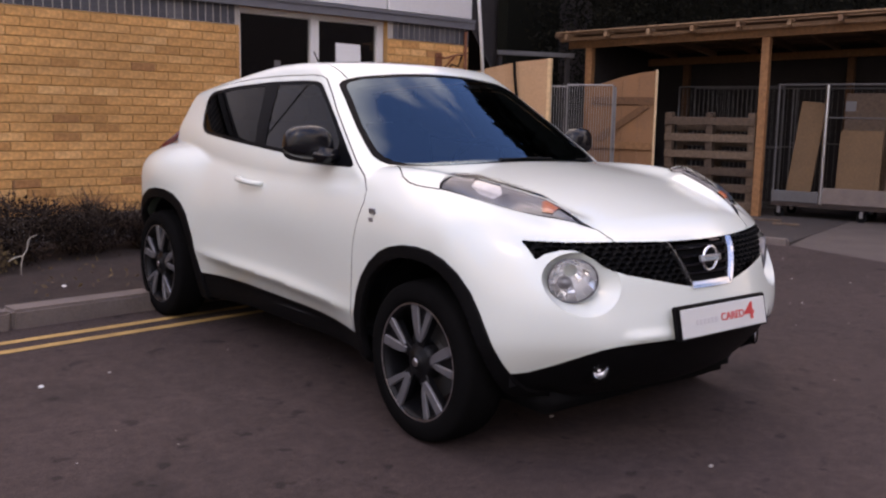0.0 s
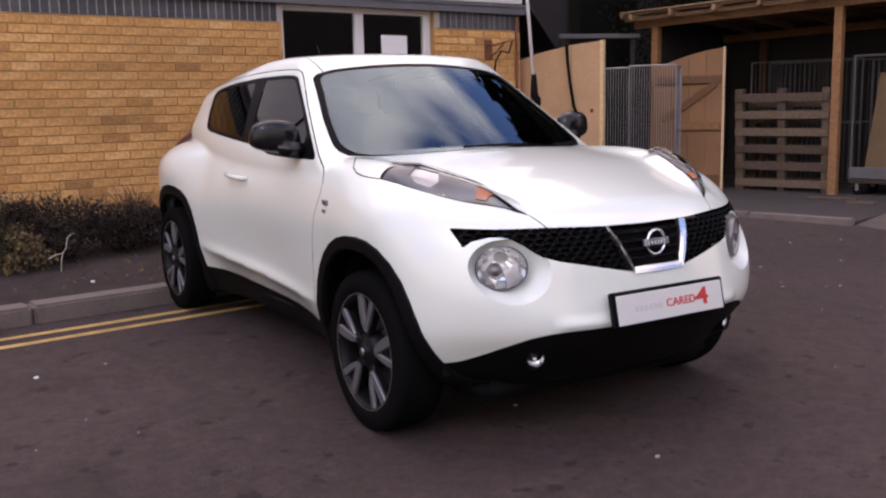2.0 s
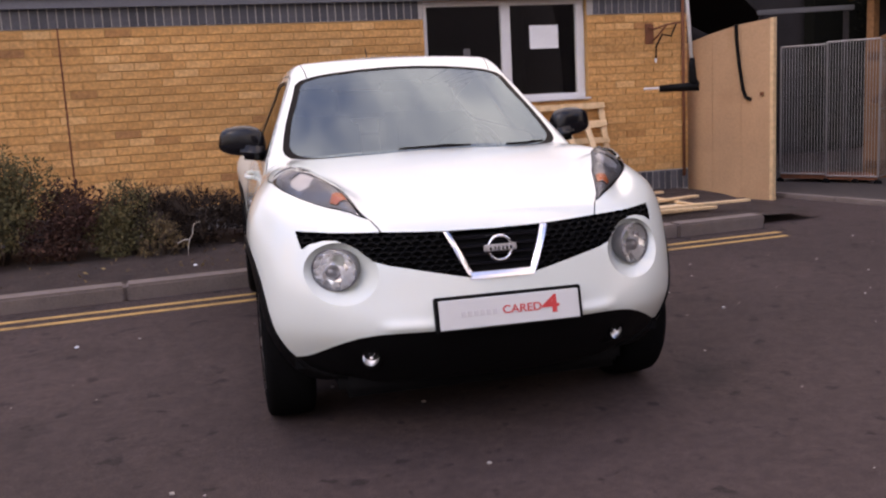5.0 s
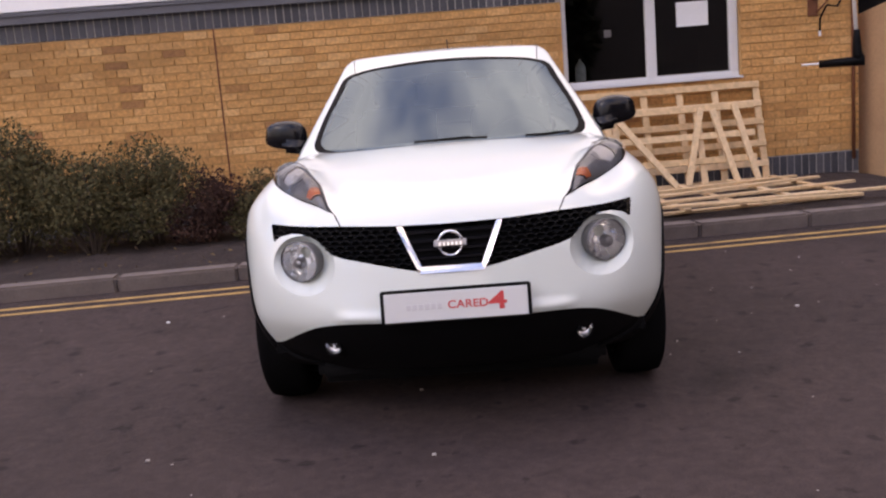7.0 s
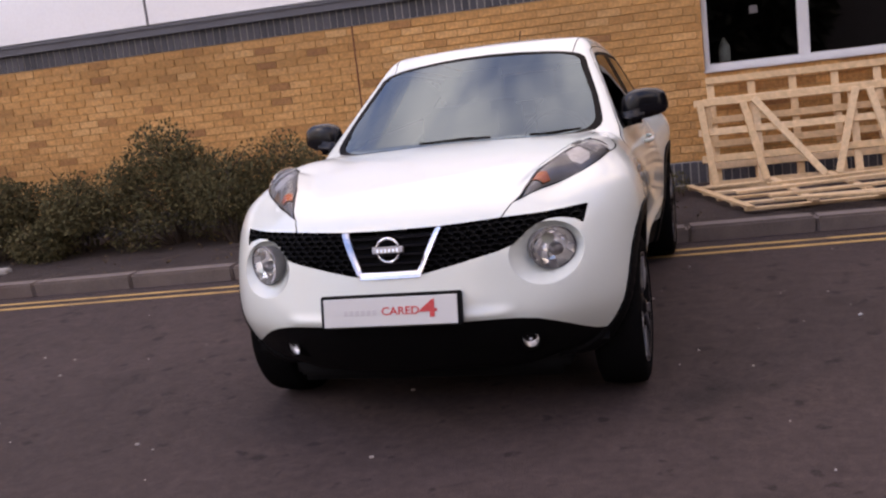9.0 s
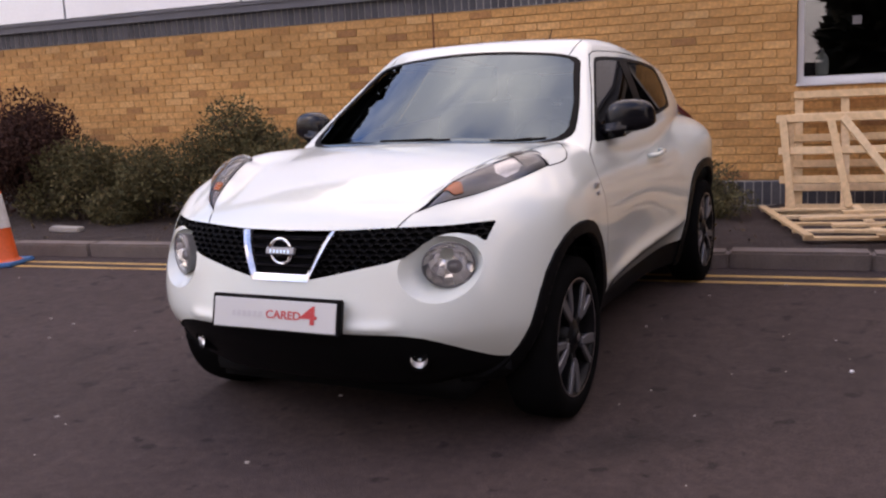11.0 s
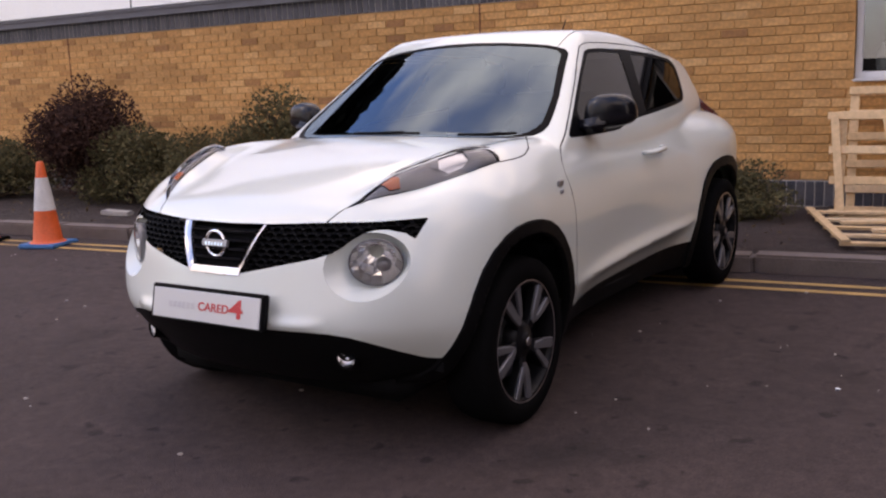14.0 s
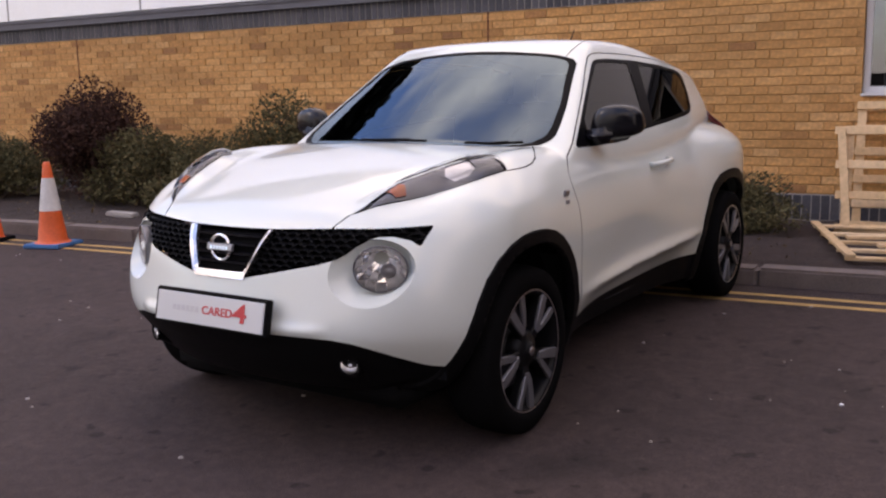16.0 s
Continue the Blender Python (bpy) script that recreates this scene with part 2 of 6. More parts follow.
# darker copy of the wire, with the shade inside the shed put in
SHADED_WIRE = material("shaded_grey_wire", (0.12, 0.115, 0.115), 0.6, 0.6, spread=0.25, scale=6, fine=80)
UPVC = material("white_window_plastic", (0.66, 0.66, 0.66), 0.35, spread=0.05, scale=5, fine=60)
# near-black that stands for the unlit room
ROOM = material("unlit_room_black", (0.02, 0.02, 0.022), 0.9)
PAPER = material("white_paper", (0.75, 0.76, 0.76), 0.7, spread=0.05, scale=8, fine=50)
BOTTLE = material("frosted_plastic", (0.55, 0.60, 0.60), 0.4, spread=0.05, scale=8, fine=50)
FLASHING = material("lead_flashing", (0.11, 0.11, 0.125), 0.55, spread=0.2, scale=4, fine=40)
ORANGE = material("cone_orange", (0.72, 0.105, 0.02), 0.5, spread=0.18, scale=6, fine=60)
SLEEVE = material("cone_white_sleeve", (0.62, 0.60, 0.58), 0.45, spread=0.18, scale=7, fine=60)
BLUE_BASE = material("cone_blue_base", (0.035, 0.16, 0.36), 0.6, spread=0.2, scale=6, fine=60)
DULL_SLEEVE = material("cone_green_white_sleeve", (0.40, 0.42, 0.36), 0.5, spread=0.2, scale=6, fine=60)
POLE_WHITE = material("white_pole_paint", (0.72, 0.72, 0.72), 0.35)
RUST = material("rusty_steel", (0.16, 0.055, 0.025), 0.85, spread=0.35, scale=12, fine=90)
CLADDING = material("grey_metal_cladding", (0.82, 0.82, 0.84), 0.30, 0.45, spread=0.05, scale=2, fine=30)
CONCRETE = material("kerb_concrete", (0.165, 0.130, 0.115), 0.9, spread=0.25, scale=6, fine=90, bump=0.003)
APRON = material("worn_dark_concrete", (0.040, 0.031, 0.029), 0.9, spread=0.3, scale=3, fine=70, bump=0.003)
CROSSING = material("pale_crossing_concrete", (0.088, 0.069, 0.062), 0.9, spread=0.25, scale=3, fine=70, bump=0.003)
SOIL = material("soil", (0.036, 0.022, 0.018), 0.95, spread=0.5, scale=6, fine=50, bump=0.02)
FRIT = material("black_glass_border", (0.004, 0.004, 0.005), 0.35, spec=0.03)
GLOSS_BLACK = material("gloss_black", (0.006, 0.006, 0.008), 0.22, spec=0.35)
WHEEL_BLACK = material("satin_black_wheel_paint", (0.006, 0.006, 0.007), 0.4, spec=0.15)
RUBBER = material("dark_rubber", (0.006, 0.006, 0.0065), 0.9, spec=0.1)
TYRE = material("tyre_rubber", (0.005, 0.0048, 0.005), 0.9, spread=0.25, scale=12, fine=120, bump=0.001, spec=0.03)
CHROME = material("chrome", (0.85, 0.86, 0.88), 0.07, 1.0)
REFLECTOR = material("lamp_reflector", (0.97, 0.97, 0.98), 0.09, 0.72)
# plain white that stands for the sky's gleam on the reflector
LAMP_WHITE = material("lamp_gleam_white", (0.95, 0.95, 0.96), 0.3, 0.15)
LAMP_BRIGHT = material("lamp_reflector_satin", (0.60, 0.60, 0.61), 0.32, 0.7, spread=0.2, scale=30, fine=120)
LAMP_SILVER = material("lamp_housing_silver", (0.19, 0.188, 0.192), 0.35, 0.35)
SATIN_CHROME = material("satin_chrome", (0.72, 0.72, 0.74), 0.18, 0.95)
SILVER = material("machined_alloy", (0.55, 0.55, 0.57), 0.28, 1.0)
LAMP_GREY = material("lamp_housing_grey", (0.17, 0.165, 0.17), 0.35, 0.5)
WHEEL_FACE = material("machined_wheel_face", (0.155, 0.155, 0.168), 0.42, 0.5, spread=0.1, scale=20, fine=200)
# disc metal darkened to hold the shade behind the spokes
DISC = material("shaded_brake_disc", (0.05, 0.05, 0.052), 0.5, 0.4)
RAIL_GREY = material("weathered_shaded_grey", (0.10, 0.096, 0.098), 0.6, spread=0.2, scale=5, fine=60)
GREY_METAL = material("grey_metal", (0.38, 0.38, 0.40), 0.35, 0.8)
CABIN = material("dark_trim_cloth", (0.022, 0.022, 0.025), 0.85, spread=0.2, scale=10, fine=200)
PLATE_WHITE = material("white_plate", (0.60, 0.605, 0.59), 0.3)
RED_LENS = material("dark_red_lens", (0.10, 0.012, 0.009), 0.2, coat=0.3)
GREY_MARK = material("grey_print", (0.55, 0.54, 0.54), 0.4)
RED_MARK = material("red_print", (0.60, 0.05, 0.05), 0.4)
AMBER_LENS = material("amber_plastic", (0.50, 0.13, 0.045), 0.25, coat=0.5)


def clear(name, tint, gloss=1.5, rough=0.0, cast=(1, 1, 1)):
    """A thin pane: what lies behind, tinted, under a mirror image that grows with the slant."""
    m = bpy.data.materials.new(name)
    m.use_nodes = True
    n, l = m.node_tree.nodes, m.node_tree.links
    n.remove(n["Principled BSDF"])
    see, shine, blend, slant = (n.new("ShaderNode" + k) for k in ("BsdfTransparent", "BsdfGlossy", "MixShader", "Fresnel"))
    see.inputs["Color"].default_value = (*tint, 1)
    shine.inputs["Color"].default_value = (*cast, 1)
    shine.inputs["Roughness"].default_value, slant.inputs["IOR"].default_value = rough, gloss
    l.new(slant.outputs["Fac"], blend.inputs["Fac"])
    l.new(see.outputs["BSDF"], blend.inputs[1])
    l.new(shine.outputs["BSDF"], blend.inputs[2])
    l.new(blend.outputs["Shader"], n["Material Output"].inputs["Surface"])
    return m


SCREEN_GLASS = clear("windscreen_glass", (0.20, 0.23, 0.23), 2.0, 0.0, (0.64, 0.84, 1.0))
SIDE_GLASS = clear("dark_side_glass", (0.04, 0.04, 0.042), 1.27)
HEAD_COVER = clear("headlamp_glass", (0.96, 0.96, 0.96), 1.5)
COVER = clear("clear_plastic", (0.94, 0.94, 0.94), 1.27)
SIDE_REAR = clear("privacy_glass", (0.012, 0.012, 0.013), 1.16)
WINDOW_GLASS = clear("window_glass", (0.86, 0.88, 0.88), 2.4)


# ---- building blocks ----
def mesh_from(name, verts, faces, mat, smooth=False):
    me = bpy.data.meshes.new(name)
    me.from_pydata([tuple(map(float, v)) for v in verts], [], [tuple(map(int, f)) for f in faces])
    me.materials.append(mat)
    if smooth:
        me.shade_smooth()
    me.update()
    return me


def boxes(rows):
    """Vertices and faces of boxes (x0, y0, z0, x1, y1, z1)."""
    verts, faces = [], []
    for x0, y0, z0, x1, y1, z1 in rows:
        n = len(verts)
        verts += [(x, y, z) for z in (z0, z1) for x, y in ((x0, y0), (x1, y0), (x1, y1), (x0, y1))]
        faces += [[n + i for i in f] for f in ((3, 2, 1, 0), (4, 5, 6, 7), (0, 1, 5, 4), (1, 2, 6, 5), (2, 3, 7, 6), (3, 0, 4, 7))]
    return verts, faces


def bevelled(x0, y0, z0, x1, y1, z1, r=0.006, seg=1):
    """A bmesh box with worn edges."""
    bm = bmesh.new()
    bmesh.ops.create_cube(bm, size=1)
    for v in bm.verts:
        v.co = ((x0 + x1) / 2 + v.co.x * (x1 - x0), (y0 + y1) / 2 + v.co.y * (y1 - y0), (z0 + z1) / 2 + v.co.z * (z1 - z0))
    bmesh.ops.bevel(bm, geom=bm.edges[:], offset=r, segments=seg, affect="EDGES")
    return bm


def part(name, source, mat, parent=None, label="", smooth=False, m=None):
    """Links a bmesh or (verts, faces) as one mesh object, under parent if there is one."""
    if isinstance(source, tuple):
        me = mesh_from(name, source[0], source[1], mat, smooth)
    elif isinstance(source, bpy.types.Mesh):
        me = source
    else:
        me = bpy.data.meshes.new(name)
        source.to_mesh(me)
        source.free()
        me.materials.append(mat)
        if smooth:
            me.shade_smooth()
    ob = new(name, me)
    if parent:
        ob.parent = parent
    if m is not None:
        ob.matrix_basis = m
    if label:
        ob["label"] = label
    return ob


def thing(name, m, label, category, group="", kind=""):
    return tagged(new(name), label, category, group, kind) if m is None else _placed(tagged(new(name), label, category, group, kind), m)


def _placed(ob, m):
    ob.matrix_basis = m
    return ob


YARD = pose(0, 0, 0, 0, 0, 6.55)  # along the brick wall: x by the wall, y towards it
WALL = 5.30
HOUSE = YARD @ pose(-1.7, WALL, 0, 0, 0, -2.5) @ pose(1.7, -WALL, 0)  # the building stands a little askew to the kerb

# ---- the car's body as one smooth closed form: front is -y, x to its left side, z up ----
def curve(xs, ys):
    """A smooth curve through the points (xs, ys), straight beyond its ends."""
    xs, ys = np.array(xs, float), np.array(ys, float)
    d = np.diff(ys) / np.diff(xs)
    m = np.r_[d[0], (d[:-1] + d[1:]) / 2, d[-1]]
    m[1:-1] = np.where(d[:-1] * d[1:] <= 0, 0, m[1:-1])

    def at(x):
        x = np.asarray(x, float)
        i = np.clip(np.searchsorted(xs, x) - 1, 0, len(xs) - 2)
        h = xs[i + 1] - xs[i]
        t = (x - xs[i]) / h
        u = np.clip(t, 0, 1)
        y = (1 + 2 * u) * (1 - u) ** 2 * ys[i] + u * (1 - u) ** 2 * h * m[i] + u * u * (3 - 2 * u) * ys[i + 1] + u * u * (u - 1) * h * m[i + 1]
        return y + np.where(t < 0, t * h * m[0], 0) + np.where(t > 1, (t - 1) * h * m[-1], 0)

    return at


def smax(a, b, k):
    """The larger of two, rounded over k."""
    return np.maximum(a, b) + np.maximum(k - np.abs(a - b), 0) ** 2 / (4 * k)


WIDTH = curve([-0.9, -0.5, 0, 0.35, 0.9, 1.5, 2.0, 2.5, 2.9, 3.35], [0.80, 0.835, 0.86, 0.842, 0.822, 0.820, 0.828, 0.845, 0.825, 0.77])
TUCK = curve([0.15, 0.3, 0.45, 0.65, 0.8, 0.9, 1.0, 1.1], [0.09, 0.045, 0.015, 0, 0.008, 0.03, 0.075, 0.14])
BELT = curve([0.3, 0.6, 1.2, 2.0, 2.5, 3.0], [0.985, 1.0, 1.035, 1.085, 1.13, 1.16])
HOOD = curve([-0.80, -0.68, -0.6, -0.45, -0.2, 0, 0.35, 0.6], [0.74, 0.83, 0.872, 0.922, 0.982, 1.018, 1.06, 1.075])
HOOD_CROWN = curve([-0.7, -0.5, 0.0, 0.4], [0.20, 0.18, 0.085, 0.09])
NOSE = curve([0.2, 0.28, 0.37, 0.45, 0.49, 0.6, 0.75, 0.85, 1.0], [-0.50, -0.60, -0.685, -0.737, -0.745, -0.725, -0.685, -0.63, -0.5])
ROOF = curve([0.6, 1.0, 1.3, 1.6, 2.0, 2.5, 3.0, 3.2], [1.39, 1.49, 1.525, 1.535, 1.51, 1.455, 1.375, 1.33])
ROOF_CROWN = curve([0.9, 1.2, 1.6, 2.2, 3.0], [0.06, 0.08, 0.14, 0.22, 0.25])
GLASS_BASE = curve([0.3, 0.8, 1.2, 2.0, 2.6, 3.0], [0.77, 0.77, 0.77, 0.74, 0.66, 0.58])

DECK = curve([0.6, 1.5, 2.2, 2.6, 3.0], [1.075, 1.095, 1.12, 1.125, 1.05])


RIDGE = curve([-0.6, -0.53, -0.45, -0.40, -0.30, -0.20, -0.10, 0.0, 0.1], [0, 0, 0.018, 0.031, 0.047, 0.044, 0.030, 0.0, 0])


def body(x, y, z):
    """Below zero inside the car's body; its surface is where this is zero."""
    ax = np.abs(x)
    bulge = 0.052 * np.exp(-(((y - 2.56) / 0.34) ** 2) - ((z - 0.95) / 0.15) ** 2) + 0.02 * np.exp(-((y / 0.36) ** 2) - ((z - 0.80) / 0.14) ** 2)
    waist = 0.028 * np.exp(-(((y - 1.15) / 0.55) ** 2) - ((z - 0.55) / 0.16) ** 2)
    valley = 0.012 * np.exp(-(((y - 2.02) / 0.15) ** 2) - ((z - 0.93) / 0.15) ** 2)
    crease = 0.436 + 0.036 * (y - 0.65)
    flare = (0.016 * np.exp(-(((z - crease) / 0.035) ** 2)) - 0.065 * np.clip((crease - z) / 0.13, 0, 1)) * np.exp(-(((y - 1.28) / 0.72) ** 6))
    side = ax - (WIDTH(y) - TUCK(z) + bulge - waist - valley + flare)
    deck = np.where(y < 0.6, HOOD(y) - HOOD_CROWN(y) * ax**2, DECK(y) - (0.088 + 0.05 * np.clip(y - 1.8, 0, 1)) * ax**2)
    crest = 0.04 * np.exp(-(((ax - 0.68) / 0.10) ** 2) - ((y - 0.05) / 0.34) ** 2)
    ridge = RIDGE(np.clip(y, -0.6, 0.1)) * np.exp(-(((ax - np.interp(y, [-0.45, 0.0], [0.485, 0.64])) / 0.055) ** 2))
    low = smax(side, z - deck - crest - ridge, 0.09)
    ledge = 0.013 * np.exp(-(((z - 0.492) / 0.022) ** 2)) * np.clip((0.46 - ax) / 0.06, 0, 1)
    cheek = 0.028 * np.exp(-(((ax - 0.70) / 0.14) ** 2) - ((z - 0.61) / 0.12) ** 2)
    low = smax(low, NOSE(z) - ledge - cheek + 0.30 * ax**2 + 0.45 * ax**5 - y, 0.07)
    low = smax(low, y - (3.16 - 0.42 * ax**2 - 0.3 * (z - 0.75) ** 2), 0.10)
    low = smax(low, 0.21 + (0.015 + 0.105 * np.clip((ax - 0.45) / 0.3, 0, 1)) * np.clip((-y - 0.3) / 0.15, 0, 1) - z, 0.03)
    pane = (ax - (GLASS_BASE(y) - (z - BELT(y)) * 0.50)) * 0.88
    pane = np.maximum(smax(pane, ax - GLASS_BASE(y), 0.03), 0.88 - z)
    cabin = smax(pane, z - (ROOF(y) - ROOF_CROWN(y) * ax**2), 0.05)
    cabin = smax(cabin, (z - (1.06 + (y - 0.33 - 0.46 * ax**2) * 0.60)) * 0.86, 0.03)
    cabin = smax(cabin, y - (2.90 - (z - 1.1) * 0.45 - 0.4 * ax**2), 0.06)
    k = 0.012
    return -smax(-low, -cabin, k)

# ---- the car's parts: pieces cut out of the body's surface ----
def shell(na=230, front=90, along=200, back=40):
    """Half of the body's surface, x >= 0, as a grid of points found along rays from a line inside it."""
    el = np.radians(np.linspace(-90, 90, na))
    start, way = [], []
    for p in np.linspace(90, 0, front, endpoint=False):
        start.append((0, 0.05, 0.66)), way.append((math.cos(radians(p)), -math.sin(radians(p))))
    for y in np.linspace(0.05, 2.45, along, endpoint=False):
        start.append((0, y, 0.66)), way.append((1, 0))
    for p in np.linspace(0, 90, back):
        start.append((0, 2.45, 0.66)), way.append((math.cos(radians(p)), math.sin(radians(p))))
    start, way = np.array(start)[:, None], np.array(way)
    d = np.stack([way[:, :1] * np.cos(el), way[:, 1:] * np.ones_like(el), way[:, :1] * np.sin(el)], -1)
    d /= np.linalg.norm(d, axis=-1, keepdims=True)
    near, far = np.zeros(d.shape[:2]), np.full(d.shape[:2], 1.5)
    found = np.zeros_like(near, bool)
    for r in np.linspace(1.5, 0.1, 57):
        p = start + d * r
        inside = body(p[..., 0], p[..., 1], p[..., 2]) < 0
        near, far = np.where(inside & ~found, r, near), np.where(~inside & ~found, r, far)
        found |= inside
    for _ in range(22):
        r = (near + far) / 2
        p = start + d * r[..., None]
        inside = body(p[..., 0], p[..., 1], p[..., 2]) < 0
        near, far = np.where(inside, r, near), np.where(inside, far, r)
    p = start + d * near[..., None]
    p[:, [0, -1], 0] = 0
    rows, cols = p.shape[:2]
    ids = np.arange(rows * cols).reshape(rows, cols)
    return [tuple(v) for v in p.reshape(-1, 3)], [tuple(f) for f in np.stack([ids[:-1, :-1], ids[1:, :-1], ids[1:, 1:], ids[:-1, 1:]], -1).reshape(-1, 4).tolist()]


def inside_of(poly, q):
    """Which of the points q lie in the polygon."""
    q, hit = np.atleast_2d(q), np.zeros(len(np.atleast_2d(q)), bool)
    for (ax, ay), (bx, by) in zip(poly, poly[1:] + poly[:1]):
        over = (ay > q[:, 1]) != (by > q[:, 1])
        hit ^= over & (q[:, 0] < (bx - ax) * (q[:, 1] - ay) / ((by - ay) or 1e-12) + ax)
    return hit


SIDE, FRONT, TOP = (1, 2), (0, 2), (0, 1)


def cut(verts, faces, poly, axes, where):
    """Cuts the faces that where() picks along a polygon seen along one axis: (those inside, all the rest)."""
    co = np.array(verts)
    most = max(map(len, faces))
    padded = co[np.array([f + (f[0],) * (most - len(f)) for f in faces])]
    count = np.array([len(f) for f in faces])[:, None]
    mid = (padded.sum(1) - padded[:, 0] * (most - count)) / count
    pick = where(mid[:, 0], mid[:, 1], mid[:, 2])
    lo, hi = padded[:, :, list(axes)].min(1), padded[:, :, list(axes)].max(1)
    edges = list(zip(poly, poly[1:] + poly[:1]))
    made, inner, outer = {}, [], []
    crossed = [[] for _ in faces]
    for a, b in edges:
        e0, e1 = np.minimum(a, b) - 0.002, np.maximum(a, b) + 0.002
        for i in np.nonzero(pick & (lo <= e1).all(1) & (hi >= e0).all(1))[0]:
            crossed[i].append((a, b))
    plain = [i for i in range(len(faces)) if not crossed[i]]
    is_in = pick & inside_of(poly, mid[:, list(axes)])
    for i in plain:
        (inner if is_in[i] else outer).append(faces[i])
    for i, lines in enumerate(crossed):
        pieces = [list(faces[i])] if lines else []
        for (ax, ay), (bx, by) in lines:
            nx, ny = by - ay, ax - bx
            size = math.hypot(nx, ny) or 1
            split = []
            for piece in pieces:
                s = [((verts[v][axes[0]] - ax) * nx + (verts[v][axes[1]] - ay) * ny) / size for v in piece]
                if min(s) > -1e-5 or max(s) < 1e-5:
                    split.append(piece)
                    continue
                one, two = [], []
                for k, v in enumerate(piece):
                    w, sv, sw = piece[(k + 1) % len(piece)], s[k], s[(k + 1) % len(piece)]
                    if sv >= 0:
                        one.append(v)
                    if sv <= 0:
                        two.append(v)
                    if sv * sw < 0:
                        t = sv / (sv - sw)
                        at = tuple(verts[v][n] * (1 - t) + verts[w][n] * t for n in range(3))
                        key = tuple(round(c, 5) for c in at)
                        if key not in made:
                            made[key] = len(verts)
                            verts.append(at)
                        one.append(made[key]), two.append(made[key])
                split += [list(dict.fromkeys(p)) for p in (one, two) if len(set(p)) > 2]
            pieces = split
        for piece in pieces:
            c = np.array([verts[v] for v in piece]).mean(0)
            (inner if inside_of(poly, [(c[axes[0]], c[axes[1]])])[0] else outer).append(tuple(piece))
    return inner, outer


def normals(p):
    """The body's outward directions at points."""
    e, x, y, z = 1e-4, p[:, 0], p[:, 1], p[:, 2]
    g = np.stack([body(x + e, y, z) - body(x - e, y, z), body(x, y + e, z) - body(x, y - e, z), body(x, y, z + e) - body(x, y, z - e)], -1)
    return g / np.maximum(np.linalg.norm(g, axis=1, keepdims=True), 1e-9)


def skin(name, verts, faces, mat, parent, label="", lift=0.0, mirror=True, sides=(1, -1), thick=0.0, bulge=None):
    """Faces of the body's surface as a part, lifted off it, with the surface's true normals; both halves in one mesh if mirror."""
    used = sorted({v for f in faces for v in f})
    index = {v: i for i, v in enumerate(used)}
    p = np.array([verts[v] for v in used])
    n = normals(p + (1e-6, 0, 0))
    p = p + n * lift if bulge is None else p + n * (lift + bulge(p))[:, None]
    f = [tuple(index[v] for v in q) for q in faces]
    if thick:
        rim = {}
        for q in f:
            for a, b in zip(q, q[1:] + q[:1]):
                rim[(a, b)] = 1
        rim = [e for e in rim if (e[1], e[0]) not in rim]
        k = len(p)
        p, n = np.concatenate([p, p - n * thick]), np.concatenate([n, n])
        f = f + [(b, a, a + k, b + k) for a, b in rim]
    out = []
    for group in ([sides] if mirror else [(s,) for s in sides]):
        vs, ns, fs = [], [], []
        for s in group:
            k = sum(len(v) for v in vs)
            vs.append(p * (s, 1, 1)), ns.append(n * (s, 1, 1))
            fs += [tuple(i + k for i in (q if s > 0 else q[::-1])) for q in f]
        me = mesh_from(name, np.concatenate(vs), fs, mat, True)
        if not thick and bulge is None and not me.validate():
            me.normals_split_custom_set_from_vertices(np.concatenate(ns).tolist())
        out.append(part(name, me, mat, parent, label))
    return out


def islands(faces):
    """The separate pieces of a set of faces, the larger ones only."""
    root = {}

    def top(v):
        while root.setdefault(v, v) != v:
            root[v] = root[root[v]]
            v = root[v]
        return v

    for f in faces:
        for v in f[1:]:
            root[top(v)] = top(f[0])
    groups = {}
    for f in faces:
        groups.setdefault(top(f[0]), []).append(f)
    return [g for g in groups.values() if len(g) > 12]


def nose_at(x, z):
    """Where the body's front lies, y, behind the points (x, z)."""
    x, z = np.broadcast_arrays(np.asarray(x, float), np.asarray(z, float))
    a, b = np.full(x.shape, -1.1), np.full(x.shape, 0.1)
    for _ in range(26):
        m = (a + b) / 2
        hit = body(x, m, z) < 0
        a, b = np.where(hit, a, m), np.where(hit, m, b)
    return a


def strip(line, width):
    """A narrow polygon along a line."""
    p = np.array(line)
    d = np.gradient(p, axis=0)
    d /= np.linalg.norm(d, axis=1, keepdims=True)
    s = np.stack([-d[:, 1], d[:, 0]], 1) * width / 2
    return [tuple(v) for v in np.concatenate([p + s, (p - s)[::-1]])]


def grown(poly, by):
    """A polygon shrunk (by < 0) or grown about its edges, roughly."""
    p = np.array(poly)
    d = np.roll(p, -1, 0) - np.roll(p, 1, 0)
    d /= np.maximum(np.linalg.norm(d, axis=1, keepdims=True), 1e-9)
    turn = np.sign(np.sum(p[:, 0] * np.roll(p[:, 1], -1) - np.roll(p[:, 0], -1) * p[:, 1]))
    return [tuple(v) for v in p + np.stack([d[:, 1], -d[:, 0]], 1) * by * turn]


def lathe(profile, segments=48, closed=False):
    """Verts and faces of a profile of (radius, along x) turned about the x axis."""
    verts = [(x, r * math.cos(2 * math.pi * k / segments), r * math.sin(2 * math.pi * k / segments)) for k in range(segments) for r, x in profile]
    n, faces = len(profile), []
    for k in range(segments):
        for i in range(n if closed else n - 1):
            a, b = k * n + i, k * n + (i + 1) % n
            faces.append((a, b, (b + n) % len(verts), (a + n) % len(verts)))
    return verts, faces


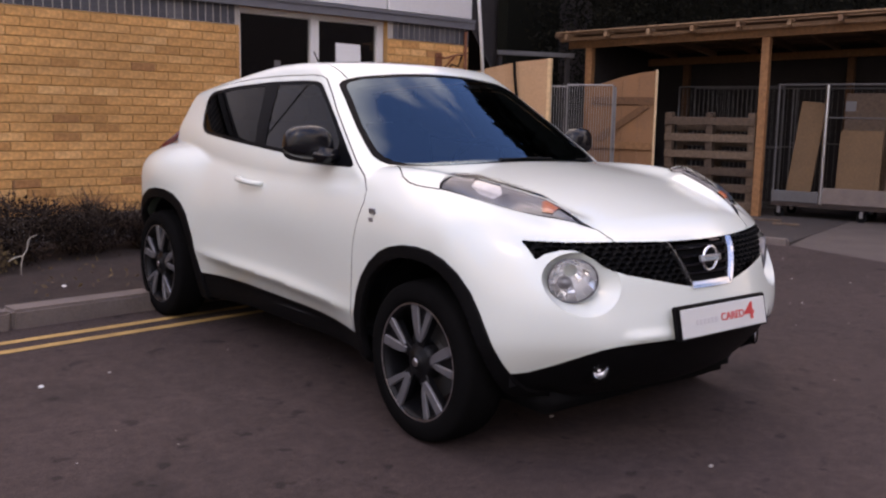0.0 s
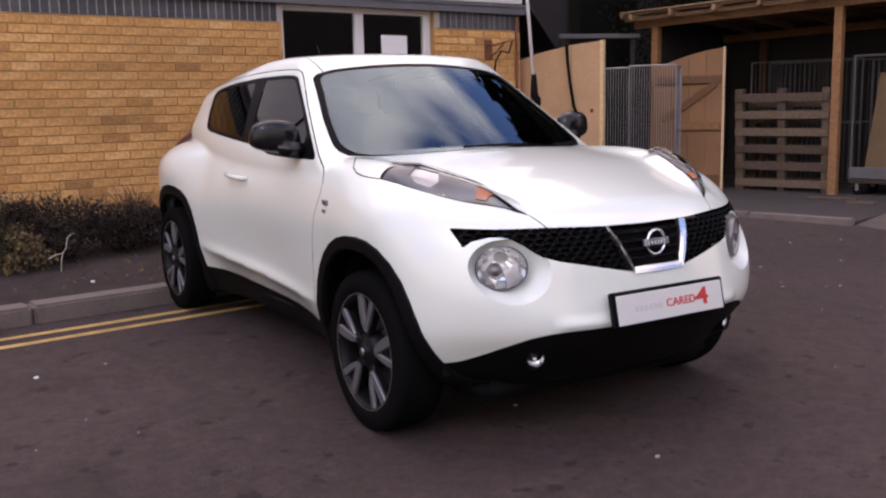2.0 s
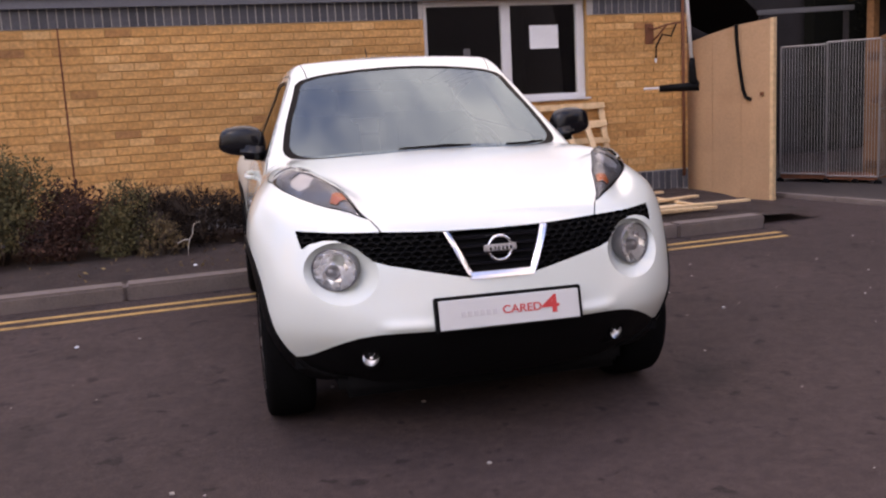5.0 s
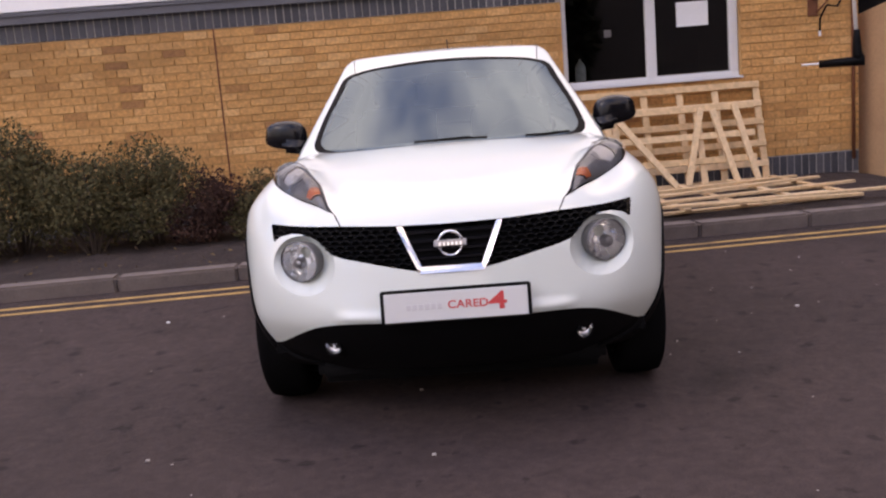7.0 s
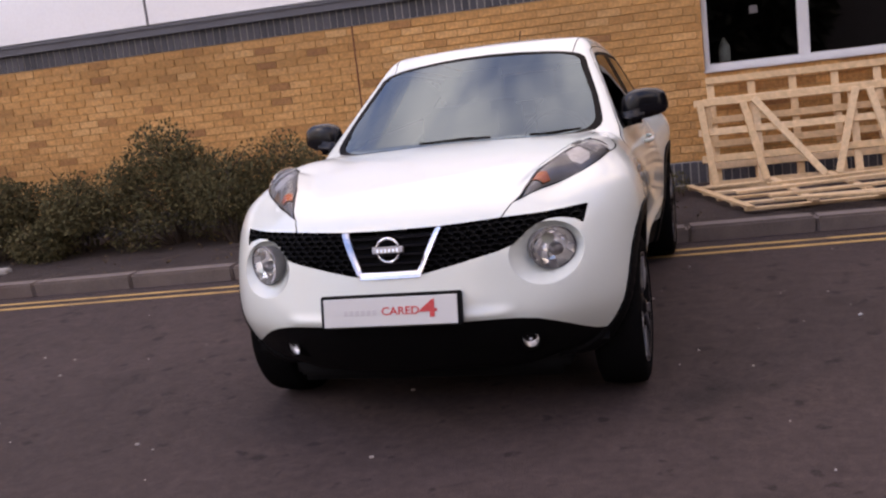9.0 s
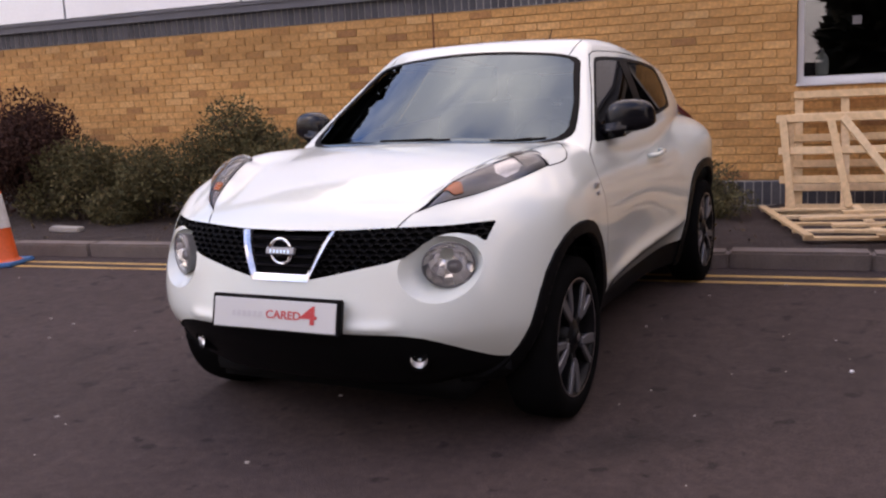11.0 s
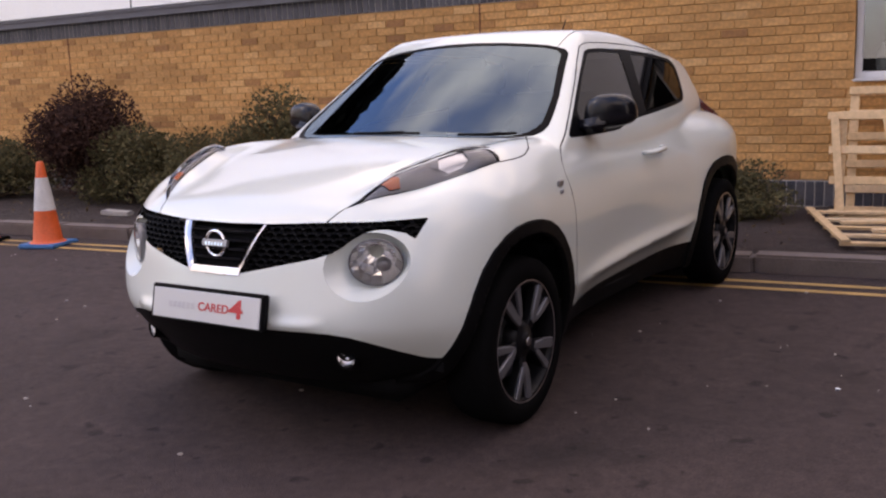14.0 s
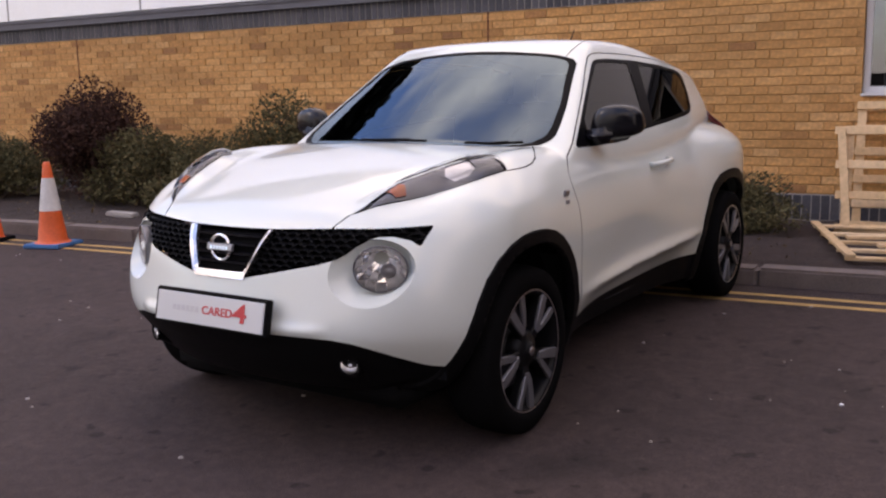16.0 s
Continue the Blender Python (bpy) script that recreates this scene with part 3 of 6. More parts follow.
def tube(points, radius, segments=8):
    """Verts and faces of a round bar along points."""
    p = [Vector(v) for v in points]
    verts, faces = [], []
    for i, c in enumerate(p):
        d = (p[min(i + 1, len(p) - 1)] - p[max(i - 1, 0)]).normalized()
        u = d.orthogonal().normalized()
        if i and abs(d.dot(u0)) < 0.95:
            u = (u0 - d * u0.dot(d)).normalized()
        u0, w = u, d.cross(u)
        r = radius[i] if isinstance(radius, (list, tuple)) else radius
        verts += [tuple(c + (u * math.cos(2 * math.pi * k / segments) + w * math.sin(2 * math.pi * k / segments)) * r) for k in range(segments)]
    for i in range(len(p) - 1):
        faces += [(i * segments + k, i * segments + (k + 1) % segments, (i + 1) * segments + (k + 1) % segments, (i + 1) * segments + k) for k in range(segments)]
    faces += [tuple(range(segments))[::-1], tuple(range((len(p) - 1) * segments, len(p) * segments))]
    return verts, faces


def joined(*pieces):
    verts, faces = [], []
    for v, f in pieces:
        k = len(verts)
        verts += list(v)
        faces += [tuple(i + k for i in q) for q in f]
    return verts, faces


def moved(piece, m):
    return [tuple(m @ Vector(v)) for v in piece[0]], [tuple(f) for f in piece[1]]


car = thing("car", pose(0, 0, 0), "pearl white compact crossover car with black trim on dark asphalt", "car")
V, F = shell()
anywhere = lambda x, y, z: x > -1
flank = lambda x, y, z: x > 0.45

# wheel openings and the black trim round them
FRONT_ARCH = [(0.503, 0.20), (0.498, 0.328), (0.470, 0.43), (0.435, 0.525), (0.385, 0.60), (0.320, 0.665), (0.235, 0.718), (0.150, 0.750), (0.060, 0.768), (-0.030, 0.773), (-0.110, 0.765), (-0.185, 0.742), (-0.250, 0.700), (-0.305, 0.640), (-0.345, 0.570), (-0.375, 0.50), (-0.397, 0.43), (-0.412, 0.352), (-0.425, 0.20)]
REAR_ARCH = [(2.060, 0.20), (2.062, 0.365), (2.066, 0.47), (2.095, 0.58), (2.150, 0.685), (2.215, 0.745), (2.300, 0.788), (2.410, 0.808), (2.520, 0.810), (2.620, 0.796), (2.720, 0.760), (2.810, 0.70), (2.880, 0.62), (2.930, 0.53), (2.960, 0.44), (2.975, 0.35), (2.98, 0.20)]
for arch, cy in ((FRONT_ARCH, 0.035), (REAR_ARCH, 2.52)):
    hole = [(cy + (y - cy) * 0.875, 0.34 + (z - 0.34) * 0.885 if z > 0.25 else 0.12) for y, z in arch]
    _, F = cut(V, F, hole, SIDE, flank)
ring_front, F = cut(V, F, FRONT_ARCH, SIDE, flank)
ring_rear, F = cut(V, F, REAR_ARCH, SIDE, flank)
SILL = [(0.503, 0.1), (0.500, 0.327), (0.883, 0.350), (1.435, 0.361), (1.865, 0.371), (2.062, 0.366), (2.062, 0.1)]
sill, F = cut(V, F, SILL, SIDE, lambda x, y, z: (y > 0.4) & (y < 2.2))
rest, F = cut(V, F, [(2.9, 0.1), (2.9, 0.40), (3.5, 0.46), (3.5, 0.1)], SIDE, anywhere)
rear_skirt = rest
CHIN = [(-0.1, 0.475), (0.25, 0.475), (0.39, 0.472), (0.46, 0.466), (0.52, 0.455), (0.565, 0.438), (0.61, 0.416), (0.66, 0.386), (0.70, 0.362), (0.74, 0.350), (0.80, 0.349), (1.0, 0.349), (1.0, 0.0), (-0.1, 0.0)]
chin, F = cut(V, F, CHIN, FRONT, lambda x, y, z: y < -0.36)
belly, F = cut(V, F, [(-0.1, -1), (1, -1), (1, 4), (-0.1, 4)], TOP, lambda x, y, z: z < 0.27)

# front face: grille, lamps
GRILLE = [(-0.05, 0.813), (0.20, 0.815), (0.41, 0.822), (0.575, 0.823), (0.700, 0.829), (0.703, 0.823), (0.690, 0.769), (0.684, 0.768), (0.660, 0.785), (0.608, 0.798), (0.570, 0.797), (0.535, 0.787), (0.495, 0.763), (0.470, 0.740), (0.447, 0.724), (0.400, 0.709), (0.315, 0.692), (0.240, 0.676), (0.118, 0.651), (0.060, 0.643), (-0.05, 0.641)]
nose = lambda x, y, z: y < -0.30
grille, F = cut(V, F, GRILLE, FRONT, nose)
LAMP = [(0.437, -0.520), (0.485, -0.480), (0.521, -0.444), (0.560, -0.397), (0.598, -0.345), (0.635, -0.295), (0.666, -0.258), (0.700, -0.208), (0.726, -0.158), (0.745, -0.09), (0.757, -0.012), (0.735, 0.012), (0.700, 0.026), (0.665, 0.030), (0.640, 0.005), (0.606, -0.08), (0.560, -0.20), (0.512, -0.313), (0.466, -0.47)]
lamp, F = cut(V, F, LAMP, TOP, lambda x, y, z: (z > 0.8) & (y < 0.3))
BOWL_X, BOWL_Z, BOWL_RX, BOWL_RZ = 0.563, 0.686, 0.128, 0.112
bowl_edge = [(BOWL_X + BOWL_RX * math.cos(a), BOWL_Z + BOWL_RZ * math.sin(a) * (0.94 if math.sin(a) > 0 else 1)) for a in np.linspace(0, 2 * math.pi, 40, endpoint=False)]
bowl, F = cut(V, F, bowl_edge, FRONT, nose)

# glass
WINDSCREEN = [(-0.05, 0.302), (0.10, 0.302), (0.20, 0.305), (0.30, 0.316), (0.40, 0.340), (0.50, 0.385), (0.58, 0.435), (0.635, 0.485), (0.660, 0.530), (0.667, 0.570), (0.656, 0.64), (0.634, 0.74), (0.577, 0.93), (0.561, 0.990), (0.552, 1.017), (0.524, 1.037), (0.45, 1.036), (0.30, 1.012), (0.15, 0.998), (-0.05, 0.992)]
screen, F = cut(V, F, WINDSCREEN, TOP, lambda x, y, z: z > 0.98)
DLO = [(0.590, 1.038), (0.600, 1.028), (0.80, 1.027), (1.0, 1.030), (1.12, 1.036), (1.165, 1.048), (1.20, 1.066), (1.35, 1.075), (1.6, 1.092), (1.85, 1.109), (2.12, 1.129), (2.19, 1.143), (2.25, 1.175), (2.31, 1.235), (2.350, 1.30), (2.355, 1.335), (2.335, 1.358), (2.28, 1.371), (2.0, 1.394), (1.6, 1.411), (1.28, 1.413), (1.16, 1.407), (1.115, 1.397), (1.085, 1.381), (0.97, 1.304), (0.84, 1.215), (0.70, 1.118), (0.605, 1.053)]
side_glass, F = cut(V, F, DLO, SIDE, flank)
REAR_SCREEN = [(-0.05, 1.17), (0.35, 1.17), (0.44, 1.19), (0.40, 1.30), (0.36, 1.36), (-0.05, 1.37)]
rear_screen, F = cut(V, F, REAR_SCREEN, FRONT, lambda x, y, z: y > 2.5)

# shut lines, sunk a little and dark
gaps = []
door_gap = [(0.522, 0.335), (0.500, 0.45), (0.478, 0.58), (0.458, 0.714), (0.433, 0.82), (0.410, 0.90), (0.425, 0.945), (0.50, 1.0), (0.575, 1.047), (0.70, 1.134), (0.88, 1.260), (1.0, 1.350), (1.095, 1.418), (1.14, 1.432), (1.21, 1.438), (1.40, 1.440), (1.60, 1.437), (1.80, 1.430), (2.0, 1.420), (2.2, 1.403), (2.36, 1.385)]
for line, axes, where in (
    (door_gap, SIDE, flank),
    ([(0.437, -0.520), (0.428, -0.545), (0.412, -0.578), (0.408, -0.60)], TOP, lambda x, y, z: (z > 0.75) & (y < -0.4)),
    ([(0.757, -0.012), (0.764, 0.06), (0.764, 0.12), (0.757, 0.18), (0.735, 0.25), (0.70, 0.31), (0.655, 0.385), (0.615, 0.46)], TOP, lambda x, y, z: (z > 0.9) & (y < 0.6)),
    ([(0.486, 1.030), (0.493, 1.10), (0.500, 1.17), (0.504, 1.30), (0.502, 1.6), (0.488, 2.0), (0.465, 2.4)], TOP, lambda x, y, z: z > 1.3),
):
    got, F = cut(V, F, strip(line, 0.0045), axes, where)
    gaps += got

# painted panels that open or come off
BONNET = [(-0.05, -0.61), (0.408, -0.60), (0.412, -0.578), (0.428, -0.545), (0.437, -0.52), (0.466, -0.47), (0.512, -0.313), (0.560, -0.20), (0.606, -0.08), (0.640, 0.005), (0.665, 0.030), (0.700, 0.026), (0.735, 0.012), (0.757, -0.012), (0.764, 0.06), (0.764, 0.12), (0.757, 0.18), (0.735, 0.25), (0.70, 0.31), (0.655, 0.385), (0.60, 0.46), (0.50, 0.43), (0.40, 0.36), (0.30, 0.326), (0.20, 0.308), (-0.05, 0.302)]
bonnet, F = cut(V, F, BONNET, TOP, lambda x, y, z: (z > 0.75) & (y < 0.5))
ROOF_PANEL = [(-0.05, 0.96), (0.486, 1.02), (0.493, 1.10), (0.500, 1.17), (0.504, 1.30), (0.502, 1.6), (0.488, 2.0), (0.465, 2.4), (-0.05, 2.5)]
roof, F = cut(V, F, ROOF_PANEL, TOP, lambda x, y, z: z > 1.3)
DOOR = [(0.522, 0.30), (0.500, 0.45), (0.478, 0.58), (0.458, 0.714), (0.433, 0.82), (0.410, 0.90), (0.425, 0.945), (0.50, 1.0), (0.575, 1.047), (0.60, 1.02), (1.45, 1.09), (1.475, 0.90), (1.46, 0.55), (1.42, 0.30)]
door, F = cut(V, F, DOOR, SIDE, flank)
bumper, F = cut(V, F, [(-0.05, 0.20), (1.0, 0.20), (1.0, 0.615), (-0.05, 0.615)], FRONT, lambda x, y, z: y < -0.30)
skin("body", V, F, WHITE_PAINT, car, "pearl white painted body")
skin("bonnet", V, bonnet, WHITE_PAINT, car)
skin("roof", V, roof, WHITE_PAINT, car)
skin("front_bumper", V, bumper, WHITE_PAINT, car)
skin("door", V, door, WHITE_PAINT, car, mirror=False)
skin("shut_line", V, gaps, RUBBER, car, "dark shut lines between the panels", lift=-0.006, mirror=False)
skin("arch_trim", V, ring_front, BLACK_PLASTIC, car, "matt black plastic wheel arch trim", lift=0.007, mirror=False, thick=0.03)
skin("arch_trim", V, ring_rear, BLACK_PLASTIC, car, "matt black plastic wheel arch trim", lift=0.007, mirror=False, thick=0.03)
skin("sill_trim", V, sill, BLACK_PLASTIC, car, "matt black plastic sill", lift=-0.008, mirror=False)
skin("rear_skirt", V, rear_skirt, BLACK_PLASTIC, car, "matt black lower rear bumper", lift=-0.008)
skin("lower_bumper", V, chin, BLACK_PLASTIC, car, "black lower front bumper", lift=-0.006)
for piece in islands(belly):
    skin("underbody", V, piece, RUBBER, car, "dark underbody", lift=-0.004, mirror=False)


# unseen tray, added to keep light from reaching the ground below the car
part("undertray", bevelled(-0.58, -0.44, 0.165, 0.58, 2.95, 0.30, 0.035, 3), RUBBER, car, "black tray added under the car to block light", smooth=True)
skin("rear_window", V, rear_screen, GLOSS_BLACK, car, "dark rear window", lift=-0.003)
for s in (1, -1):
    part("tail_lamp", tube([(s * 0.615, 2.66, 1.155), (s * 0.650, 2.70, 1.095), (s * 0.690, 2.76, 1.045), (s * 0.72, 2.84, 0.985), (s * 0.71, 2.90, 0.93)], [0.008, 0.018, 0.020, 0.018, 0.008], 12), RED_LENS, car, "dark red curved tail lamp", smooth=True)

# windscreen with its black border
pane, gasket = cut(V, screen, grown(WINDSCREEN, -0.011), TOP, anywhere)
glass = skin("windscreen", V, pane, SCREEN_GLASS, car, "tinted windscreen that mirrors the sky", lift=-0.001)[0]
_, border = cut(V, screen, [(x * 0.950, y + (0.006 if y < 0.9 else -0.022)) for x, y in WINDSCREEN], TOP, anywhere)
skin("windscreen_border", V, border, FRIT, glass, "black printed border", lift=0.0005)
skin("gasket", V, gasket, FRIT, glass, "black rubber edge", lift=-0.001)
FRONT_PANE = [(0.745, 1.052), (0.80, 1.045), (1.0, 1.047), (1.11, 1.053), (1.19, 1.082), (1.35, 1.092), (1.395, 1.100), (1.44, 1.19), (1.485, 1.30), (1.515, 1.394), (1.28, 1.397), (1.165, 1.391), (1.125, 1.380), (0.97, 1.281), (0.85, 1.197), (0.765, 1.135)]
REAR_PANE = [(1.50, 1.103), (1.85, 1.127), (2.10, 1.146), (2.18, 1.160), (2.235, 1.19), (2.29, 1.243), (2.325, 1.30), (2.325, 1.325), (2.27, 1.352), (2.0, 1.376), (1.655, 1.391), (1.61, 1.30), (1.56, 1.20)]
for poly, mat in ((FRONT_PANE, SIDE_GLASS), (REAR_PANE, SIDE_REAR)):
    pane, side_glass = cut(V, side_glass, poly, SIDE, anywhere)
    skin("side_window", V, pane, mat, car, "dark tinted side window", lift=-0.004, mirror=False)
skin("window_frame", V, side_glass, FRIT, car, "gloss black window surround", lift=-0.001, mirror=False)

# upper lamps: clear cover, sunk housing, amber indicator and chrome
def swell(p):
    """How far the lamp stands out of the bonnet: nothing at its edge, most in the middle."""
    a = np.array(LAMP)
    b = np.roll(a, -1, 0) - a
    q = p[:, None, :2] - a
    t = np.clip((q * b).sum(2) / (b * b).sum(1), 0, 1)
    d = np.linalg.norm(q - t[:, :, None] * b, axis=2).min(1)
    return 0.024 * (1 - (1 - np.minimum(d / 0.045, 1)) ** 2)


covers = skin("upper_lamp", V, lamp, COVER, car, "clear cover of a wedge-shaped upper lamp", lift=0.003, mirror=False, bulge=swell)
AMBER = [(0.499, -0.402), (0.512, -0.356), (0.542, -0.348), (0.562, -0.368), (0.540, -0.398)]
BRIGHT = [(0.592, -0.17), (0.612, -0.105), (0.640, -0.085), (0.685, -0.110), (0.690, -0.165), (0.662, -0.215), (0.62, -0.215)]
GREY = [(0.538, -0.275), (0.566, -0.205), (0.600, -0.232), (0.622, -0.222), (0.655, -0.240), (0.630, -0.285), (0.598, -0.268), (0.570, -0.285)]
inside, lamp_edge = cut(V, lamp, grown(LAMP, -0.006), TOP, anywhere)
lamp = inside
amber, lamp = cut(V, lamp, AMBER, TOP, anywhere)
bright, lamp = cut(V, lamp, BRIGHT, TOP, anywhere)
grey, lamp = cut(V, lamp, GREY, TOP, anywhere)
for k, side in enumerate((1, -1)):
    skin("housing", V, lamp, LAMP_SILVER, covers[k], "dull silver-grey lamp housing", lift=-0.016, sides=(side,), bulge=swell)
    skin("gasket", V, lamp_edge, FRIT, covers[k], "black lamp edge", lift=-0.002, sides=(side,))
    skin("indicator", V, amber, AMBER_LENS, covers[k], "amber indicator", lift=-0.010, sides=(side,), bulge=swell)
    skin("reflector", V, bright, LAMP_BRIGHT, covers[k], "chrome reflector", lift=-0.022, sides=(side,), bulge=swell)
    skin("bezel", V, grey, LAMP_GREY, covers[k], "dark bezel", lift=-0.018, sides=(side,), bulge=swell)

# round lamps in bowls
used = sorted({v for f in bowl for v in f})
index = {v: i for i, v in enumerate(used)}
sunk = []
for v in used:
    x, y, z = V[v]
    r = min(1.0, math.hypot((x - BOWL_X) / BOWL_RX, (z - BOWL_Z) / BOWL_RZ))
    sunk.append((x, y + 0.082 * (1 - r**2.6) + 0.010 * (1 - r), z))
faces = [tuple(index[v] for v in f) for f in bowl]
for s in (1, -1):
    dish = part("lamp_bowl", ([(x * s, y, z) for x, y, z in sunk], [f if s > 0 else f[::-1] for f in faces]), WHITE_PAINT, car, "white painted lamp bowl", smooth=True)
    aim = pose(s * 0.578, -0.544, 0.694, 0, 0, s * 32) @ pose(0, 0, 0, 0, 0, -90) @ Matrix.Diagonal((0.9, 1.15, 0.99, 1))
    light = part("headlamp", moved(lathe([(0.071, -0.05), (0.0785, 0.0), (0.0800, 0.012), (0.0780, 0.018), (0.0757, 0.015), (0.0750, 0.0)], 48), aim), LAMP_GREY, car, "dark grey headlamp rim", smooth=True)
    facets, chance = ([], []), random.Random(5)
    rings = ((0.0755, 0.010), (0.058, -0.012), (0.040, -0.028), (0.022, -0.036))
    for (r0, x0), (r1, x1) in zip(rings, rings[1:]):
        for k in range(14):
            a, b = 2 * math.pi * k / 14, 2 * math.pi * (k + 1) / 14
            m, w = (a + b) / 2 + chance.uniform(-0.2, 0.2), (r0 + r1) / 2
            pts = [(x0, r0 * math.cos(a), r0 * math.sin(a)), (x0, r0 * math.cos(b), r0 * math.sin(b)), (x1, r1 * math.cos(b), r1 * math.sin(b)), (x1, r1 * math.cos(a), r1 * math.sin(a)), ((x0 + x1) / 2 + chance.uniform(-0.011, 0.004), w * math.cos(m), w * math.sin(m))]
            pts = [(px, py, pz + 0.042 * (1 - math.hypot(py, pz) / 0.0755)) for px, py, pz in pts]
            facets[chance.random() < 0.35].append((pts, [(0, 1, 4), (1, 2, 4), (2, 3, 4), (3, 0, 4)]))
    # white facets: the bright reflection is put into their colour
    part("reflector", moved(joined(*facets[0]), aim), LAMP_WHITE, light, "white reflector facets, sky gleam put into their colour")
    part("reflector", moved(joined(*facets[1]), aim), REFLECTOR, light, "mirror-like reflector facets")
    part("bulb_shield", moved(lathe([(0.001, 0.008), (0.010, 0.007), (0.018, 0.002), (0.023, -0.010), (0.025, -0.030)], 28), aim @ pose(-0.004, s * 0.020, -0.012)), GREY_METAL, light, "smooth grey bulb shield", smooth=True)
    part("cover", moved(lathe([(0.0005, 0.025), (0.020, 0.0245), (0.040, 0.0228), (0.058, 0.0202), (0.070, 0.0168), (0.0745, 0.014)], 48), aim), HEAD_COVER, light, "clear round cover", smooth=True)
    # fog lamp
    aim = pose(s * 0.478, -0.602, 0.366, 0, 0, s * 20) @ pose(0, 0, 0, 0, 0, -90) @ Matrix.Diagonal((0.8, 0.82, 0.82, 1))
    fog = part("fog_lamp", moved(lathe([(0.070, -0.06), (0.052, -0.03), (0.042, 0.0), (0.044, 0.006), (0.039, 0.011), (0.037, 0.004), (0.035, -0.01)], 36), aim), BLACK_PLASTIC, car, "round fog lamp", smooth=True)
    part("reflector", moved(lathe([(0.036, 0.002), (0.026, -0.016), (0.010, -0.024), (0.008, -0.006), (0.0005, -0.004)], 28), aim), REFLECTOR, fog, "chrome reflector", smooth=True)
    part("cover", moved(lathe([(0.0005, 0.012), (0.016, 0.011), (0.030, 0.007), (0.037, 0.003)], 28), aim), COVER, fog, "clear cover", smooth=True)

# grille: dark backing, honeycomb wings, slats and chrome frame in the middle
backing = skin("grille", V, grille, RUBBER, car, "black front grille", lift=-0.030)[0]
cells = []
middle = [(-0.2, 0.60), (0.118, 0.60), (0.118, 0.645), (0.205, 0.83), (-0.2, 0.83)]
step_x, step_z = 0.039, 0.0175
inner_grille = grown(GRILLE, -0.004)
for row in range(14):
    for col in range(22):
        cx, cz = 0.02 + (col + 0.5 * (row % 2)) * step_x, 0.640 + row * step_z
        if not inside_of(inner_grille, [(cx, cz)])[0] or inside_of(middle, [(cx, cz)])[0]:
            continue
        ring = [(math.cos(a), math.sin(a)) for a in np.radians([0, 60, 120, 180, 240, 300])]
        out = [(cx + u * step_x * 0.66, cz + w * step_z * 0.66) for u, w in ring]
        hole = [(cx + u * step_x * 0.47, cz + w * step_z * 0.44) for u, w in ring]
        xs, zs = np.array(out + hole).T
        ys = nose_at(xs, zs)
        v = [(x, y + 0.010, z) for x, y, z in zip(xs[:6], ys[:6], zs[:6])] + [(x, y + 0.006, z) for x, y, z in zip(xs[6:], ys[6:], zs[6:])]
        v += [(x, y + 0.028, z) for x, y, z in zip(xs[6:], ys[6:], zs[6:])]
        f = [(k, (k + 1) % 6, 6 + (k + 1) % 6, 6 + k) for k in range(6)] + [(6 + k, 6 + (k + 1) % 6, 12 + (k + 1) % 6, 12 + k) for k in range(6)]
        cells.append((v, f))
v, f = joined(*cells)
part("honeycomb", (v, f), BLACK_PLASTIC, backing, "black plastic honeycomb mesh")
part("honeycomb", ([(-x, y, z) for x, y, z in v], [q[::-1] for q in f]), BLACK_PLASTIC, backing, "black plastic honeycomb mesh")
for z in (0.697, 0.727, 0.757, 0.787):
    xs = np.linspace(-0.102 - (z - 0.672) * 0.45, 0.102 + (z - 0.672) * 0.45, 25)
    ys = nose_at(xs, np.full(25, z))
    v = [(x, y + d, z + h) for x, y in zip(xs, ys) for d, h in ((0.004, -0.004), (0.004, 0.004), (0.022, 0.006), (0.022, -0.006))]
    f = [(i * 4 + k, i * 4 + (k + 1) % 4, i * 4 + 4 + (k + 1) % 4, i * 4 + 4 + k) for i in range(24) for k in range(4)]
    part("grille_slat", (v, f), GLOSS_BLACK, backing, "gloss black slat")
edge = [(-0.196, 0.813), (-0.118, 0.645), (0.118, 0.645), (0.196, 0.813), (0.174, 0.813), (0.109, 0.668), (-0.109, 0.668), (-0.174, 0.813)]
frame_pts = []
for a, b in zip(edge[:4], [edge[7], edge[6], edge[5], edge[4]]):
    frame_pts.append((a, b))
rows = []
for (a0, b0), (a1, b1) in zip(frame_pts, frame_pts[1:]):
    for t in np.linspace(0, 1, 10):
        rows.append((np.array(a0) * (1 - t) + np.array(a1) * t, np.array(b0) * (1 - t) + np.array(b1) * t))
v = []
for a, b in rows:
    ya, yb = nose_at([a[0], b[0]], [a[1], b[1]])
    m = (a + b) / 2
    deep = 0.004 if abs(a[0]) > 0.119 else 0.001  # the arms slant inwards, the foot less
    v += [(a[0], ya + 0.02, a[1]), (a[0], ya - 0.004 - deep, a[1]), (m[0], (ya + yb) / 2 - 0.003, m[1]), (b[0], yb + deep, b[1]), (b[0], yb + 0.022, b[1])]
f = [(i * 5 + k, i * 5 + k + 1, i * 5 + 6 + k, i * 5 + 5 + k) for i in range(len(rows) - 1) for k in range(4)]
part("grille_frame", (v, f), SATIN_CHROME, backing, "chrome u-shaped grille frame")
y = float(nose_at(0, 0.747)) - 0.006
